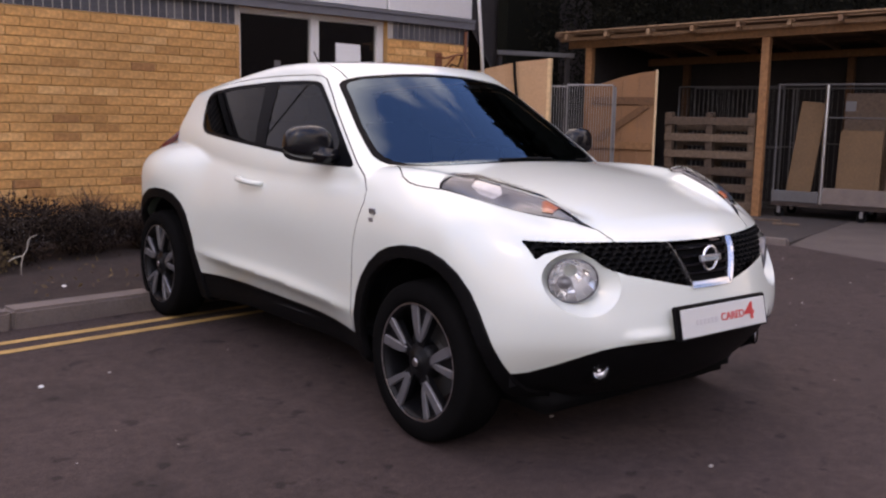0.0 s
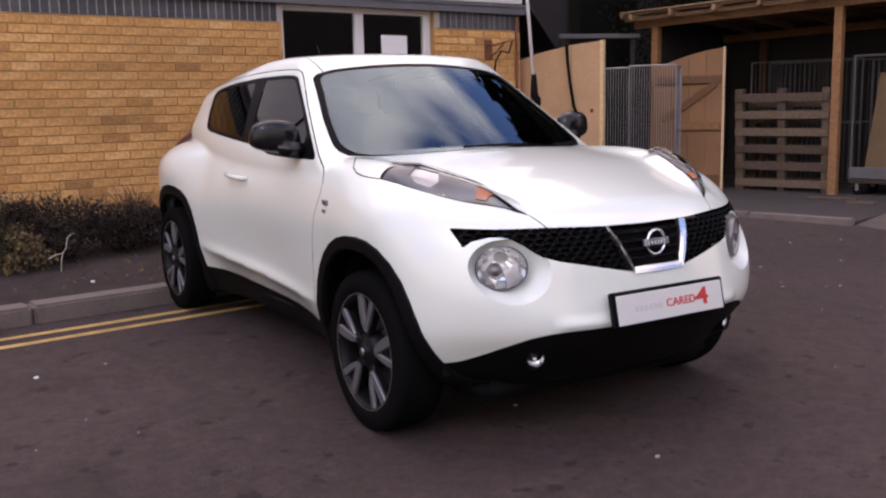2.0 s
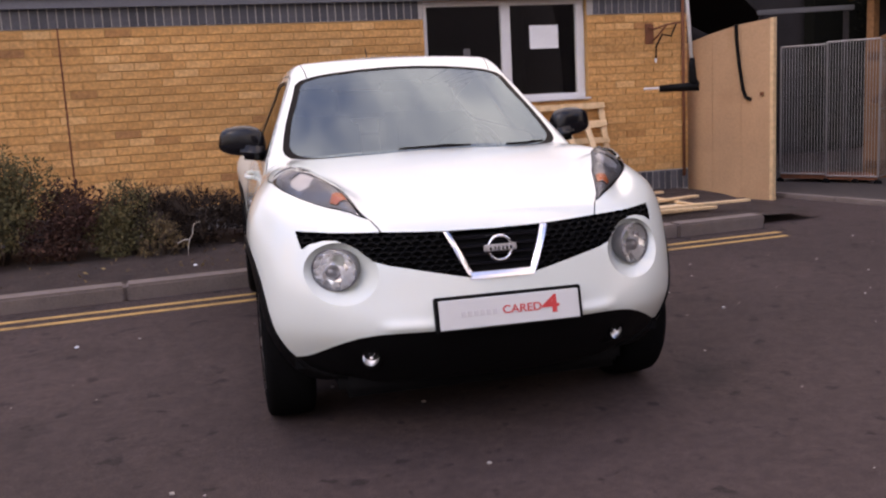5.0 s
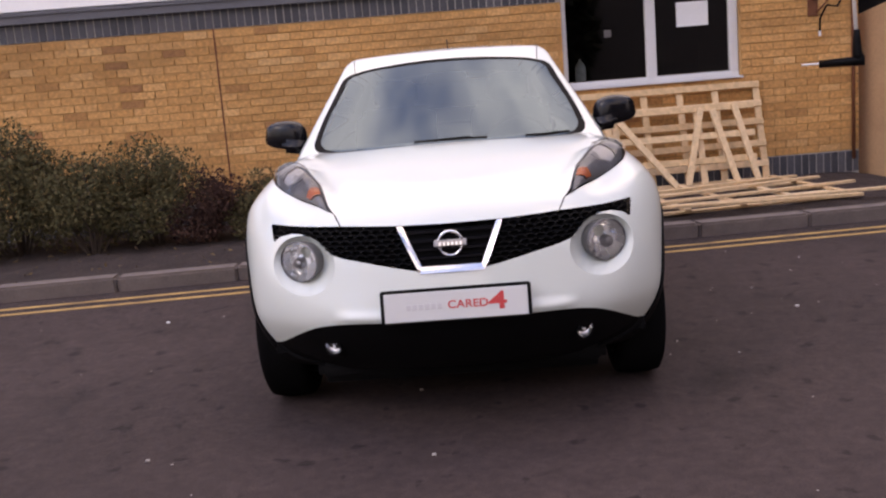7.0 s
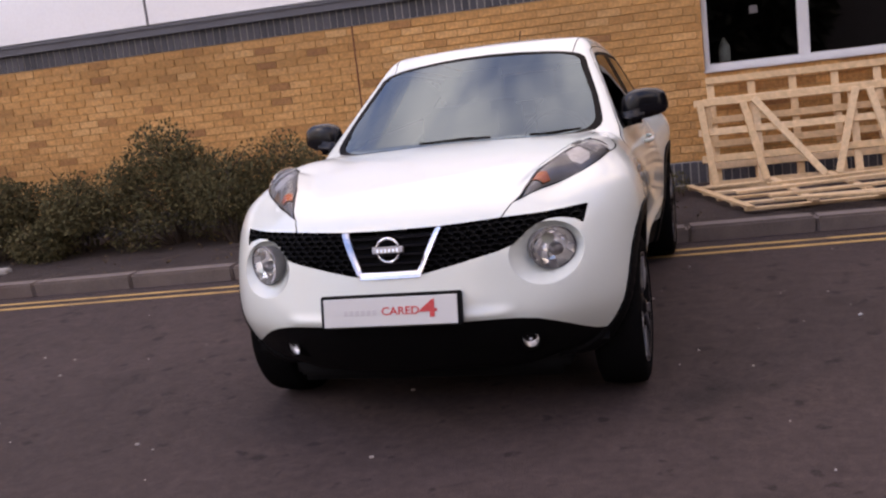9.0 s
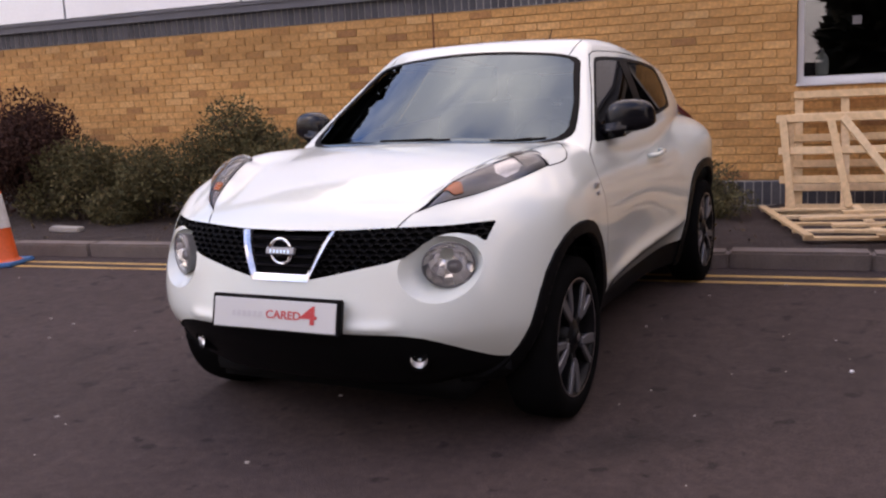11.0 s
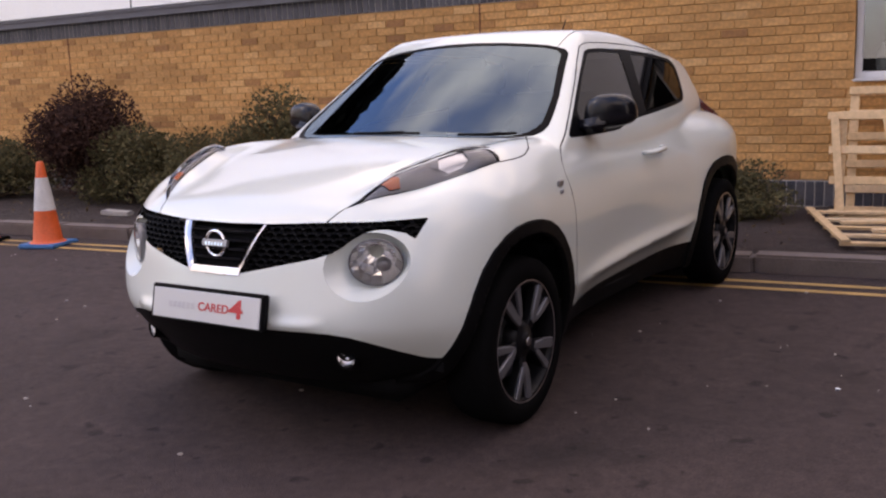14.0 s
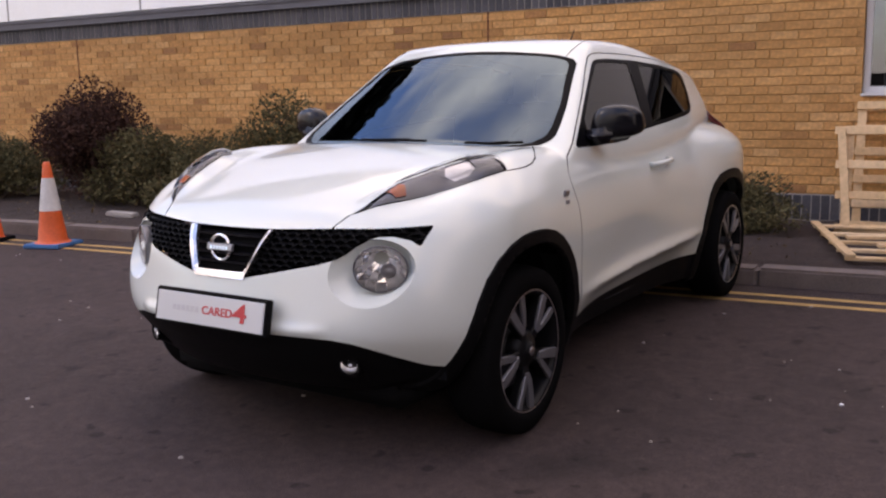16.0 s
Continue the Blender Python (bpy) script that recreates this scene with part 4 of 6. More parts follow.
emblem = part("emblem", moved(lathe([(0.049, 0.0), (0.049, 0.006), (0.046, 0.010), (0.042, 0.010), (0.039, 0.006), (0.039, 0.0)], 40, True), pose(0, y, 0.747, -12, 0, -90)), CHROME, car, "round chrome emblem with a crossbar", smooth=True)
bm = bevelled(-0.060, -0.013, -0.0125, 0.060, 0.002, 0.0125, 0.003)
part("crossbar", bm, GREY_METAL, emblem, m=pose(0, y + 0.001, 0.747, -12))
for k in range(6):
    part("bar", bevelled(-0.0045, -0.0015, -0.007, 0.0045, 0.001, 0.007, 0.0008), CHROME, emblem, m=pose(-0.0375 + k * 0.015, y - 0.0125, 0.747, -12))

# dealer's plate
PLATE = pose(0.005, -0.766, 0.5375, -12)
holder = part("plate_holder", bevelled(-0.272, -0.006, -0.062, 0.272, 0.022, 0.062, 0.005, 2), BLACK_PLASTIC, car, "black plate holder", m=PLATE)
plate = part("plate", bevelled(-0.258, -0.010, -0.055, 0.258, -0.004, 0.049, 0.002), PLATE_WHITE, holder, "white plate with grey and red marks")
for k in range(6):
    part("bar", bevelled(-0.177 + k * 0.0225, -0.0115, -0.014, -0.160 + k * 0.0225, -0.0095, 0.006, 0.001), GREY_MARK, plate)


def lettering(text, x, z, size, parent, wide=1.0, bold=0.0012):
    """Raised red letters on the plate."""
    data = bpy.data.curves.new("lettering", "FONT")
    data.body, data.size, data.extrude, data.offset = text, size, 0.0008, bold
    data.materials.append(RED_MARK)
    shape = bpy.data.objects.new("lettering_outline", data)
    me = bpy.data.meshes.new_from_object(shape)
    bpy.data.objects.remove(shape)
    ob = new("lettering", me)
    ob.parent = parent
    ob.matrix_basis = pose(x, -0.0112, z, 90) @ Matrix.Diagonal((wide, 1, 1, 1))
    ob["label"] = "red lettering"


lettering("CARED", -0.030, -0.015, 0.040, plate, 1.14, 0.0005)
lettering("4", 0.118, -0.027, 0.088, plate, 1.5, 0.0016)


# wheels
def wheel(side, wy, wz):
    R = 0.314
    m = pose(side * 0.757, wy, wz, 0, 0, 0 if side > 0 else 180)
    rim = part("wheel", lathe([(0.2185, -0.10), (0.2079, -0.07), (0.1982, 0.0), (0.2069, 0.055), (0.2147, 0.080), (0.2234, 0.088), (0.2282, 0.088), (0.2301, 0.080), (0.2282, 0.06)], 60), WHEEL_BLACK, car, "black alloy wheel with machined silver twin spokes", smooth=True, m=m)
    part("tyre", lathe([(0.219, -0.085), (0.25, -0.100), (0.285, -0.102), (0.306, -0.092), (R - 0.003, -0.07), (R, -0.035), (R, 0.035), (R - 0.004, 0.062), (0.306, 0.080), (0.287, 0.090), (0.255, 0.094), (0.229, 0.088), (0.221, 0.07)], 72), TYRE, rim, "black rubber tyre", smooth=True)
    part("rim_lip", lathe([(0.2205, 0.0845), (0.2248, 0.0895), (0.2287, 0.0885)], 60), SILVER, rim, "machined silver lip", smooth=True)
    part("brake_disc", lathe([(0.0, -0.01), (0.150, -0.01), (0.150, 0.0), (0.08, 0.0), (0.07, 0.02), (0.0, 0.02)], 40), DISC, rim, "brake disc, the wheel's inner shade put into its dark grey")
    hub = lathe([(0.0005, 0.093), (0.024, 0.092), (0.030, 0.087), (0.034, 0.081), (0.058, 0.077), (0.074, 0.065), (0.076, 0.02)], 40)
    part("hub", hub, WHEEL_BLACK, rim, smooth=True)
    part("centre_cap", lathe([(0.0005, 0.0965), (0.014, 0.096), (0.017, 0.093)], 24), SILVER, rim, "silver centre cap", smooth=True)
    for k in range(5):
        a = 2 * math.pi * k / 5 + radians(45 if side > 0 else 83)

        def blade(rows, thick):
            """A bar over stations (radius, sideways, half width, height), chamfered along its edges."""
            v = []
            for r, u, w, x in rows:
                for du, dx in ((-w, -0.004), (-w + 0.003, 0), (w - 0.003, 0), (w, -0.004), (w, -thick), (-w, -thick)):
                    v.append((x + dx, r * math.cos(a) - (u + du) * math.sin(a), r * math.sin(a) + (u + du) * math.cos(a)))
            n = len(rows) - 1
            f = [(i * 6 + q, i * 6 + (q + 1) % 6, i * 6 + 6 + (q + 1) % 6, i * 6 + 6 + q) for i in range(n) for q in range(6)]
            return v, f + [tuple(range(6))[::-1], tuple(range(n * 6, n * 6 + 6))]

        part("spoke", blade(((0.050, 0, 0.020, 0.074), (0.100, 0, 0.026, 0.077), (0.160, 0, 0.045, 0.072), (0.216, 0, 0.060, 0.068)), 0.03), WHEEL_BLACK, rim, "black painted spoke")
        part("spoke_face", blade(((0.082, 0.002, 0.013, 0.083), (0.110, 0.013, 0.0185, 0.086), (0.150, 0.027, 0.0200, 0.087), (0.219, 0.047, 0.0215, 0.086)), 0.012), WHEEL_FACE, rim, "broad machined grey spoke face")
        part("spoke_face", blade(((0.095, -0.008, 0.011, 0.083), (0.120, -0.018, 0.013, 0.0855), (0.160, -0.031, 0.0145, 0.0865), (0.219, -0.048, 0.0170, 0.0855)), 0.012), WHEEL_FACE, rim, "narrow machined grey spoke face")
    arc = [radians(a) for a in np.linspace(-4, 184, 30)]
    v = [(-side * q, 0.41 * math.cos(a), 0.41 * math.sin(a)) for a in arc for q in (0.02, 0.36)]
    f = [(2 * k, 2 * k + 1, 2 * k + 3, 2 * k + 2) for k in range(29)] + [tuple(range(1, 60, 2))]
    part("wheel_well", moved((v, f), pose(side * 0.76, wy, wz + 0.01)), RUBBER, car, "dark wheel housing")


for side in (1, -1):
    wheel(side, 0.0, 0.320)
    wheel(side, 2.53, 0.358)

# mirrors, handles, badges, wipers, aerial
for s in (1, -1):
    bm = bmesh.new()
    bmesh.ops.create_uvsphere(bm, u_segments=40, v_segments=24, radius=1)
    for v in bm.verts:
        x, y, z = v.co
        sq = lambda c, p: math.copysign(abs(c) ** p, c)
        x, y, z = sq(x, 0.62), sq(y, 0.78), sq(z, 0.62)
        y = y * 0.064 if y < 0 else y * 0.035
        v.co = (x * 0.112 * (1 - 0.10 * z), y + 0.012 * x * x, z * (0.076 if z > 0 else 0.070) * (1 - 0.16 * max(x, 0)) + 0.006 * x)
    housing = part("mirror", bm, GLOSS_BLACK, car, "gloss black door mirror", smooth=True, m=pose(s * 0.846, 0.795, 1.127, 0, 0, s * 14) @ Matrix.Diagonal((s, 1, 1, 1)))
    part("mirror_glass", lathe([(0.0005, 0.0), (0.06, 0.0)], 28), CHROME, housing, "mirror glass", m=Matrix.Translation((0.0, 0.0385, 0.0)) @ pose(0, 0, 0, 0, 0, 90) @ Matrix.Diagonal((1, 1.35, 1, 1)))
    part("mirror_foot", bevelled(-0.075, -0.050, -0.034, 0.065, 0.045, 0.036, 0.022, 3), GLOSS_BLACK, car, "black mirror foot", smooth=True, m=pose(s * 0.785, 0.752, 1.068, 0, s * -8, 0))
    x = 0.797
    bar = [(s * (x + d), yy, 0.915 + (yy - 1.46) * 0.05) for yy, d in ((1.335, -0.012), (1.345, 0.014), (1.38, 0.028), (1.46, 0.031), (1.54, 0.026), (1.575, 0.010), (1.585, -0.012))]
    handle = part("door_handle", tube(bar, [0.010, 0.012, 0.013, 0.013, 0.013, 0.012, 0.010], 10), WHITE_PAINT, car, "white body-coloured door handle", smooth=True)
    badge = part("side_badge", bevelled(-0.005, -0.020, -0.012, 0.005, 0.020, 0.012, 0.003), GREY_METAL, car, "small chrome badge", m=pose(s * 0.838, 0.313, 0.872, 0, s * 6, 0))
    part("badge_bar", bevelled(-0.004, -0.012, -0.008, 0.004, 0.012, 0.008, 0.002), GREY_METAL, car, m=pose(s * 0.843, 0.318, 0.838, 0, s * 6, 0))
on_glass = np.array([V[i] for face in screen for i in face])
for line in (((-0.16, 0.318), (0.02, 0.318), (0.18, 0.326)), ((0.36, 0.348), (0.47, 0.390), (0.575, 0.452))):
    pts = []
    for x, y in line:
        pts.append((x, y, float(on_glass[np.argmin(np.hypot(on_glass[:, 0] - x, on_glass[:, 1] - y)), 2]) + 0.010))
    wiper = part("wiper", tube(pts, 0.0055, 8), BLACK_PLASTIC, car, "black windscreen wiper")
    part("wiper_arm", tube([(pts[0][0], pts[0][1] - 0.006, pts[0][2]), (pts[1][0], pts[1][1] - 0.004, pts[1][2] + 0.004), ((pts[1][0] + pts[2][0]) / 2, (pts[1][1] + pts[2][1]) / 2, (pts[1][2] + pts[2][2]) / 2 + 0.006)], 0.004, 6), BLACK_PLASTIC, wiper)
part("aerial", tube([(0.0, 2.07, 1.485), (0.0, 2.10, 1.535), (0.0, 2.17, 1.62)], [0.012, 0.005, 0.003], 8), BLACK_PLASTIC, car, "short black roof aerial", smooth=True)

# inside
part("dashboard", bevelled(-0.64, 0.50, 0.75, 0.64, 1.0, 0.985, 0.05, 3), CABIN, car, "dark grey dashboard", smooth=True)
turn = pose(0.36, 1.08, 0.96, 0, 0, 90) @ pose(0, 0, 0, 0, -22, 0)
part("steering_wheel", moved(joined(lathe([(0.185 + 0.014 * math.cos(a), 0.014 * math.sin(a)) for a in np.linspace(0, 2 * math.pi, 9)[:-1]], 40, True), boxes([(-0.02, -0.18, -0.02, 0.01, 0.18, 0.02), (-0.02, -0.06, -0.06, 0.015, 0.06, 0.06)])), turn), CABIN, car, "dark steering wheel", smooth=True)
for s in (-0.36, 0.36):
    for yy in (1.45, 2.2):
        seat = part("seat", bevelled(s - 0.25, yy - 0.25, 0.45, s + 0.25, yy + 0.25, 0.66, 0.06, 3), CABIN, car, "dark cloth seat", smooth=True)
        part("backrest", bevelled(-0.24, -0.07, 0, 0.24, 0.07, 0.62, 0.05, 3), CABIN, seat, smooth=True, m=pose(s, yy + 0.24, 0.60, -14))
        part("headrest", bevelled(-0.12, -0.04, 0, 0.12, 0.04, 0.17, 0.03, 3), CABIN, seat, smooth=True, m=pose(s, yy + 0.38, 1.21, -12))
part("cabin_floor", boxes([(-0.7, 0.35, 0.30, 0.7, 2.7, 0.34)]), CABIN, car)
part("rear_view_mirror", bevelled(-0.11, -0.02, -0.03, 0.11, 0.02, 0.03, 0.012, 2), CABIN, car, "dark rear-view mirror", m=pose(0, 1.02, 1.36))

# ---- the yard ----
rnd = random.Random(7)


def rise(v):
    """The road's height: it climbs a little towards the kerb."""
    return float(np.interp(v, [-0.8, 0.4, 1.4, 2.7, 3.2], [0, 0.006, 0.022, 0.046, 0.05]))


FRAME = YARD


def structure(name, source, mat, label, category, m=None, smooth=False):
    return tagged(part(name, source, mat, None, m=FRAME if m is None else m, smooth=smooth), label, category, kind="structure")


rows_v = [-400, -60, -12, -4, -2, -0.8, -0.2, 0.4, 0.9, 1.4, 1.9, 2.3, 2.7, 3.2, 12, 60, 400]
cols_u = [-400, -60, -15, -8, -4, -2, 0, 2, 4, 8, 15, 60, 400]
verts = [(u, v, rise(v)) for v in rows_v for u in cols_u]
nc = len(cols_u)
faces = [(i * nc + j, i * nc + j + 1, i * nc + nc + j + 1, i * nc + nc + j) for i in range(len(rows_v) - 1) for j in range(nc - 1)]
structure("ground", (verts, faces), ASPHALT, "dark worn asphalt yard with grit and oil stains", "ground", smooth=True)


def marking(name, v0, v1, u0, u1):
    us = np.linspace(u0, u1, 60)
    edge = [(u, v0 + rnd.uniform(-0.004, 0.004), v1 + rnd.uniform(-0.004, 0.004)) for u in us]
    vs = [(u, v, rise(v) + 0.004) for u, a, b in edge for v in (a, b)]
    fs = [(2 * i, 2 * i + 2, 2 * i + 3, 2 * i + 1) for i in range(len(us) - 1)]
    structure(name, (vs, fs), YELLOW_PAINT, "worn yellow line painted along the kerb", "road marking")


marking("road_marking_1", 2.30, 2.36, -14, 3.72)
marking("road_marking_2", 2.47, 2.53, -14, 3.78)

# kerb stones
kerb = structure("kerb", boxes([(-13.4, 2.80, -0.05, 3.82, 2.92, 0.13)]), CONCRETE, "grey concrete kerb stones along the bed", "kerb")
edges_u = [2.11 + 0.865 * k for k in range(-18, 3)]
for a, b in zip(edges_u, edges_u[1:]):
    bm = bevelled(a + 0.004, 2.745, -0.04, b - 0.004, 2.925, 0.160 + rnd.uniform(-0.005, 0.004), 0.016, 2)
    for vtx in bm.verts:
        vtx.co.y += (0.16 - vtx.co.z) * 0.12 if vtx.co.y < 2.83 else 0
    part("kerb_stone", bm, CONCRETE, kerb, smooth=False)

# soil of the bed
us, vs = np.linspace(-14, 4.55, 150), np.linspace(2.92, 5.9, 24)
verts = [(u, v, 0.125 + 0.03 * noise.noise((u * 1.3, v * 1.3, 1)) + 0.022 * noise.noise((u * 5, v * 5, 2)) + 0.04 * (v - 2.92) / 2.4) for v in vs for u in us]
faces = [(i * 150 + j, i * 150 + j + 1, i * 150 + 151 + j, i * 150 + 150 + j) for i in range(23) for j in range(149)]
structure("planting_bed", (verts, faces), SOIL, "dark bare soil of the planting bed", "soil", smooth=True)

# ---- the brick building ----
FRAME = HOUSE
W0, W1, Z0, Z1 = 1.68, 3.45, 1.21, 2.225  # window opening
END = 4.63
wall = structure("wall_brick", boxes([(-14, WALL + 0.008, -0.1, W0, WALL + 0.3, 2.45), (W0, WALL + 0.008, -0.1, W1, WALL + 0.3, Z0), (W1, WALL + 0.008, -0.1, END - 0.008, WALL + 0.3, 2.45), (W0, WALL + 0.008, Z1, W1, WALL + 0.3, 2.45), (END - 0.3, WALL + 0.3, -0.1, END - 0.008, 11, 2.45)]), MORTAR, "yellow brick wall with dark soldier courses", "wall")
COURSE, LENGTH, JOINT = 0.0752, 0.225, 0.010


def brick_mesh(w, h, d=0.02):
    bm = bevelled(0, 0, 0, w, d, h, 0.003)
    me = bpy.data.meshes.new("brick")
    bm.to_mesh(me)
    bm.free()
    return me


single = brick_mesh(LENGTH - JOINT, COURSE - JOINT)
single.materials.append(BRICK)
upright = brick_mesh(0.0652, 0.205)
upright.materials.append(DARK_BRICK)
rest, rest_blue, singles = [], [], []


def lay(u0, u1, z, w, h, store, near):
    """One brick: a piece of its own in the near stretch, else part of the joined rest."""
    jig = rnd.uniform(-0.0015, 0.0015)
    if near and -1.42 <= u0 and u1 <= W0 and abs((u1 - u0) - w) < 1e-6:
        singles.append((u0, WALL + jig, z, store is rest_blue))
    elif u1 - u0 > 0.02:
        store.append((u0, WALL + jig, z, u1, WALL + 0.02 + jig, z + h))


top_band, base_band = 2.055, 0.165
for row in range(23):
    z = 0.388 + row * COURSE
    h = min(COURSE - JOINT, top_band - 0.008 - z)
    if h < 0.02:
        continue
    u = -14 + (LENGTH / 2 if row % 2 else 0)
    while u < END - 0.02:
        a, b = u, min(u + LENGTH - JOINT, END)
        if z + h > Z0 and z < Z1 and b > W0 and a < W1:
            if a < W0:
                lay(a, W0 - 0.002, z, LENGTH - JOINT, h, rest, False)
            if b > W1:
                lay(W1 + 0.002, b, z, LENGTH - JOINT, h, rest, False)
        else:
            lay(a, b, z, LENGTH - JOINT, h, rest, h > COURSE - JOINT - 1e-6)
        u += LENGTH
for z, h in ((base_band, 0.205), (top_band, 0.205)):
    u = -14.0
    while u < END - 0.02:
        a, b = u, min(u + 0.0652, END)
        if not (z + h > Z0 and z < Z1 and b > W0 and a < W1):
            lay(a, b, z, 0.0652, h, rest_blue, True)
        u += 0.0752
# return face round the corner
for row in range(22):
    for k in range(8):
        v = WALL + 0.03 + k * LENGTH + (LENGTH / 2 if row % 2 else 0)
        rest.append((END - 0.02, v, 0.388 + row * COURSE, END, v + LENGTH - JOINT, 0.388 + row * COURSE + COURSE - JOINT))
tagged(part("bricks", boxes(rest), BRICKS, wall, "yellow and brown stock bricks"), kind="stuff")
tagged(part("soldier_bricks", boxes(rest_blue), DARK_BRICKS, wall, "blue-grey soldier bricks"), kind="stuff")
structure("soldier_joint_1", boxes([(-14, WALL + 0.004, top_band - 0.004, W0, WALL + 0.0078, top_band + 0.21), (W1, WALL + 0.004, top_band - 0.004, END, WALL + 0.0078, top_band + 0.21)]), PALE_MORTAR, "pale mortar between the upper soldier bricks", "mortar")
structure("soldier_joint_2", boxes([(-14, WALL + 0.004, base_band - 0.02, END, WALL + 0.0078, base_band + 0.215)]), PALE_MORTAR, "pale mortar between the plinth bricks", "mortar")
for u in (-1.68, -7.5):
    structure("trim_joint", boxes([(u - 0.008, WALL - 0.003, 0.38, u + 0.008, WALL + 0.004, 2.055)]), RUST, "brown sealed movement joint in the brickwork", "joint")
structure("trim_flashing", boxes([(-14, WALL - 0.05, 2.225, END + 0.05, WALL + 0.02, 2.315), (-14, WALL - 0.065, 2.30, END + 0.05, WALL + 0.02, 2.33)]), FLASHING, "dark grey flashing above the brickwork", "flashing")
clad = structure("wall_cladding", boxes([(-14, WALL + 0.0, 2.33, END, WALL + 0.25, 4.4), (END - 0.25, WALL + 0.25, 2.33, END, 11, 4.4)]), FLASHING, "light grey metal cladding panels on the upper wall", "cladding")
u = 3.42
while u > -14:
    part("cladding_panel", bevelled(u - 2.42, WALL - 0.03, 2.34, u - 0.012, WALL + 0.002, 4.4, 0.006), CLADDING, clad)
    u -= 2.432
part("cladding_panel", bevelled(3.43, WALL - 0.03, 2.34, END + 0.02, WALL + 0.002, 4.4, 0.006), CLADDING, clad)

# window
IN = WALL + 0.07  # the frame's face, set back in the brickwork
window = structure("window_1", boxes([(W0, IN + 0.01, Z0, W0 + 0.03, IN + 0.07, Z1), (W1 - 0.03, IN + 0.01, Z0, W1, IN + 0.07, Z1)]), UPVC, "white plastic double window with dark panes", "window")
MID = 2.575
part("window_frame", bevelled(W0, IN, Z0, W1, IN + 0.075, Z0 + 0.055, 0.008, 2), UPVC, window)
part("window_frame", bevelled(W0, IN, Z1 - 0.05, W1, IN + 0.075, Z1, 0.008, 2), UPVC, window)
part("window_frame", bevelled(W0, IN + 0.002, Z0 + 0.045, W0 + 0.055, IN + 0.073, Z1 - 0.03, 0.008, 2), UPVC, window)
part("window_frame", bevelled(W1 - 0.088, IN + 0.002, Z0 + 0.05, W1, IN + 0.073, Z1 - 0.03, 0.008, 2), UPVC, window)
part("mullion", bevelled(MID - 0.05, IN + 0.003, Z0 + 0.05, MID + 0.05, IN + 0.072, Z1 - 0.03, 0.008, 2), UPVC, window)
part("window_sill", bevelled(W0 - 0.008, WALL - 0.03, Z0 - 0.022, W1 + 0.012, IN + 0.03, Z0 + 0.002, 0.008, 2), UPVC, window)
for a, b in ((W0 + 0.05, MID - 0.045), (MID + 0.045, W1 - 0.082)):
    part("pane", boxes([(a, IN + 0.030, Z0 + 0.045, b, IN + 0.036, Z1 - 0.04)]), WINDOW_GLASS, window, "dark reflecting pane").visible_shadow = False
# box behind the panes; the room's dimness is put into its colour
structure("room_box", ([(W0 - 0.6, WALL + 0.31, 0.3), (W1 + 0.6, WALL + 0.31, 0.3), (W1 + 0.6, WALL + 3.2, 0.3), (W0 - 0.6, WALL + 3.2, 0.3), (W0 - 0.6, WALL + 0.31, 2.6), (W1 + 0.6, WALL + 0.31, 2.6), (W1 + 0.6, WALL + 3.2, 2.6), (W0 - 0.6, WALL + 3.2, 2.6)], [(0, 1, 2, 3), (7, 6, 5, 4), (1, 2, 6, 5), (2, 3, 7, 6), (3, 0, 4, 7)]), ROOM, "room box behind the window, its dimness put into near-black walls", "room")
bm = bmesh.new()
bmesh.ops.create_grid(bm, x_segments=6, y_segments=6, size=0.5)
for vtx in bm.verts:
    vtx.co = (vtx.co.x * 0.32, 0.004 * math.sin(vtx.co.x * 5) + 0.003 * vtx.co.y, vtx.co.y * 0.235)
bmesh.ops.solidify(bm, geom=bm.faces[:], thickness=0.0015)
notice = part("paper_notice", bm, PAPER, None, m=HOUSE @ pose(3.0, IN + 0.022, 1.85))
tagged(notice, "blank white paper notice stuck to the window pane", "notice")
sticker = part("sticker", bevelled(-0.036, -0.001, -0.036, 0.036, 0.001, 0.036, 0.0008), LAMP_GREY, None, m=HOUSE @ pose(2.15, IN + 0.0285, 1.72))
tagged(sticker, "small square grey sticker on the window pane", "sticker")
bottle = part("bottle", moved(lathe([(0.0005, 0.0), (0.045, 0.0), (0.052, 0.02), (0.054, 0.10), (0.048, 0.15), (0.030, 0.18), (0.014, 0.195), (0.013, 0.22), (0.0005, 0.222)], 28), pose(0, 0, 0, 0, -90, 0)), BOTTLE, None, smooth=True, m=HOUSE @ pose(1.88, WALL + 0.20, Z0 + 0.065))
tagged(bottle, "pale frosted plastic bottle on the inner window sill", "bottle")
structure("sill_inner", boxes([(W0, WALL + 0.147, Z0 + 0.03, W1, WALL + 0.30, Z0 + 0.063)]), UPVC, "inner window sill", "sill")

FRAME = YARD


# ---- slatted wooden panels by the wall ----
def batten(a, b, w, t, parent, up=(0, 0, 1)):
    """A pine batten from a to b, w wide and t thick, as a part."""
    a, b = Vector(a), Vector(b)
    d = b - a
    bm = bevelled(-w / 2, -t / 2, 0, w / 2, t / 2, d.length, 0.002)
    z = d.normalized()
    y = Vector((0, 1, 0)) - z * z.y
    y.normalize()
    x = y.cross(z)
    m = Matrix((x, y, z)).transposed().to_4x4()
    m.translation = a
    return part("batten", bm, BATTEN, parent, m=m)


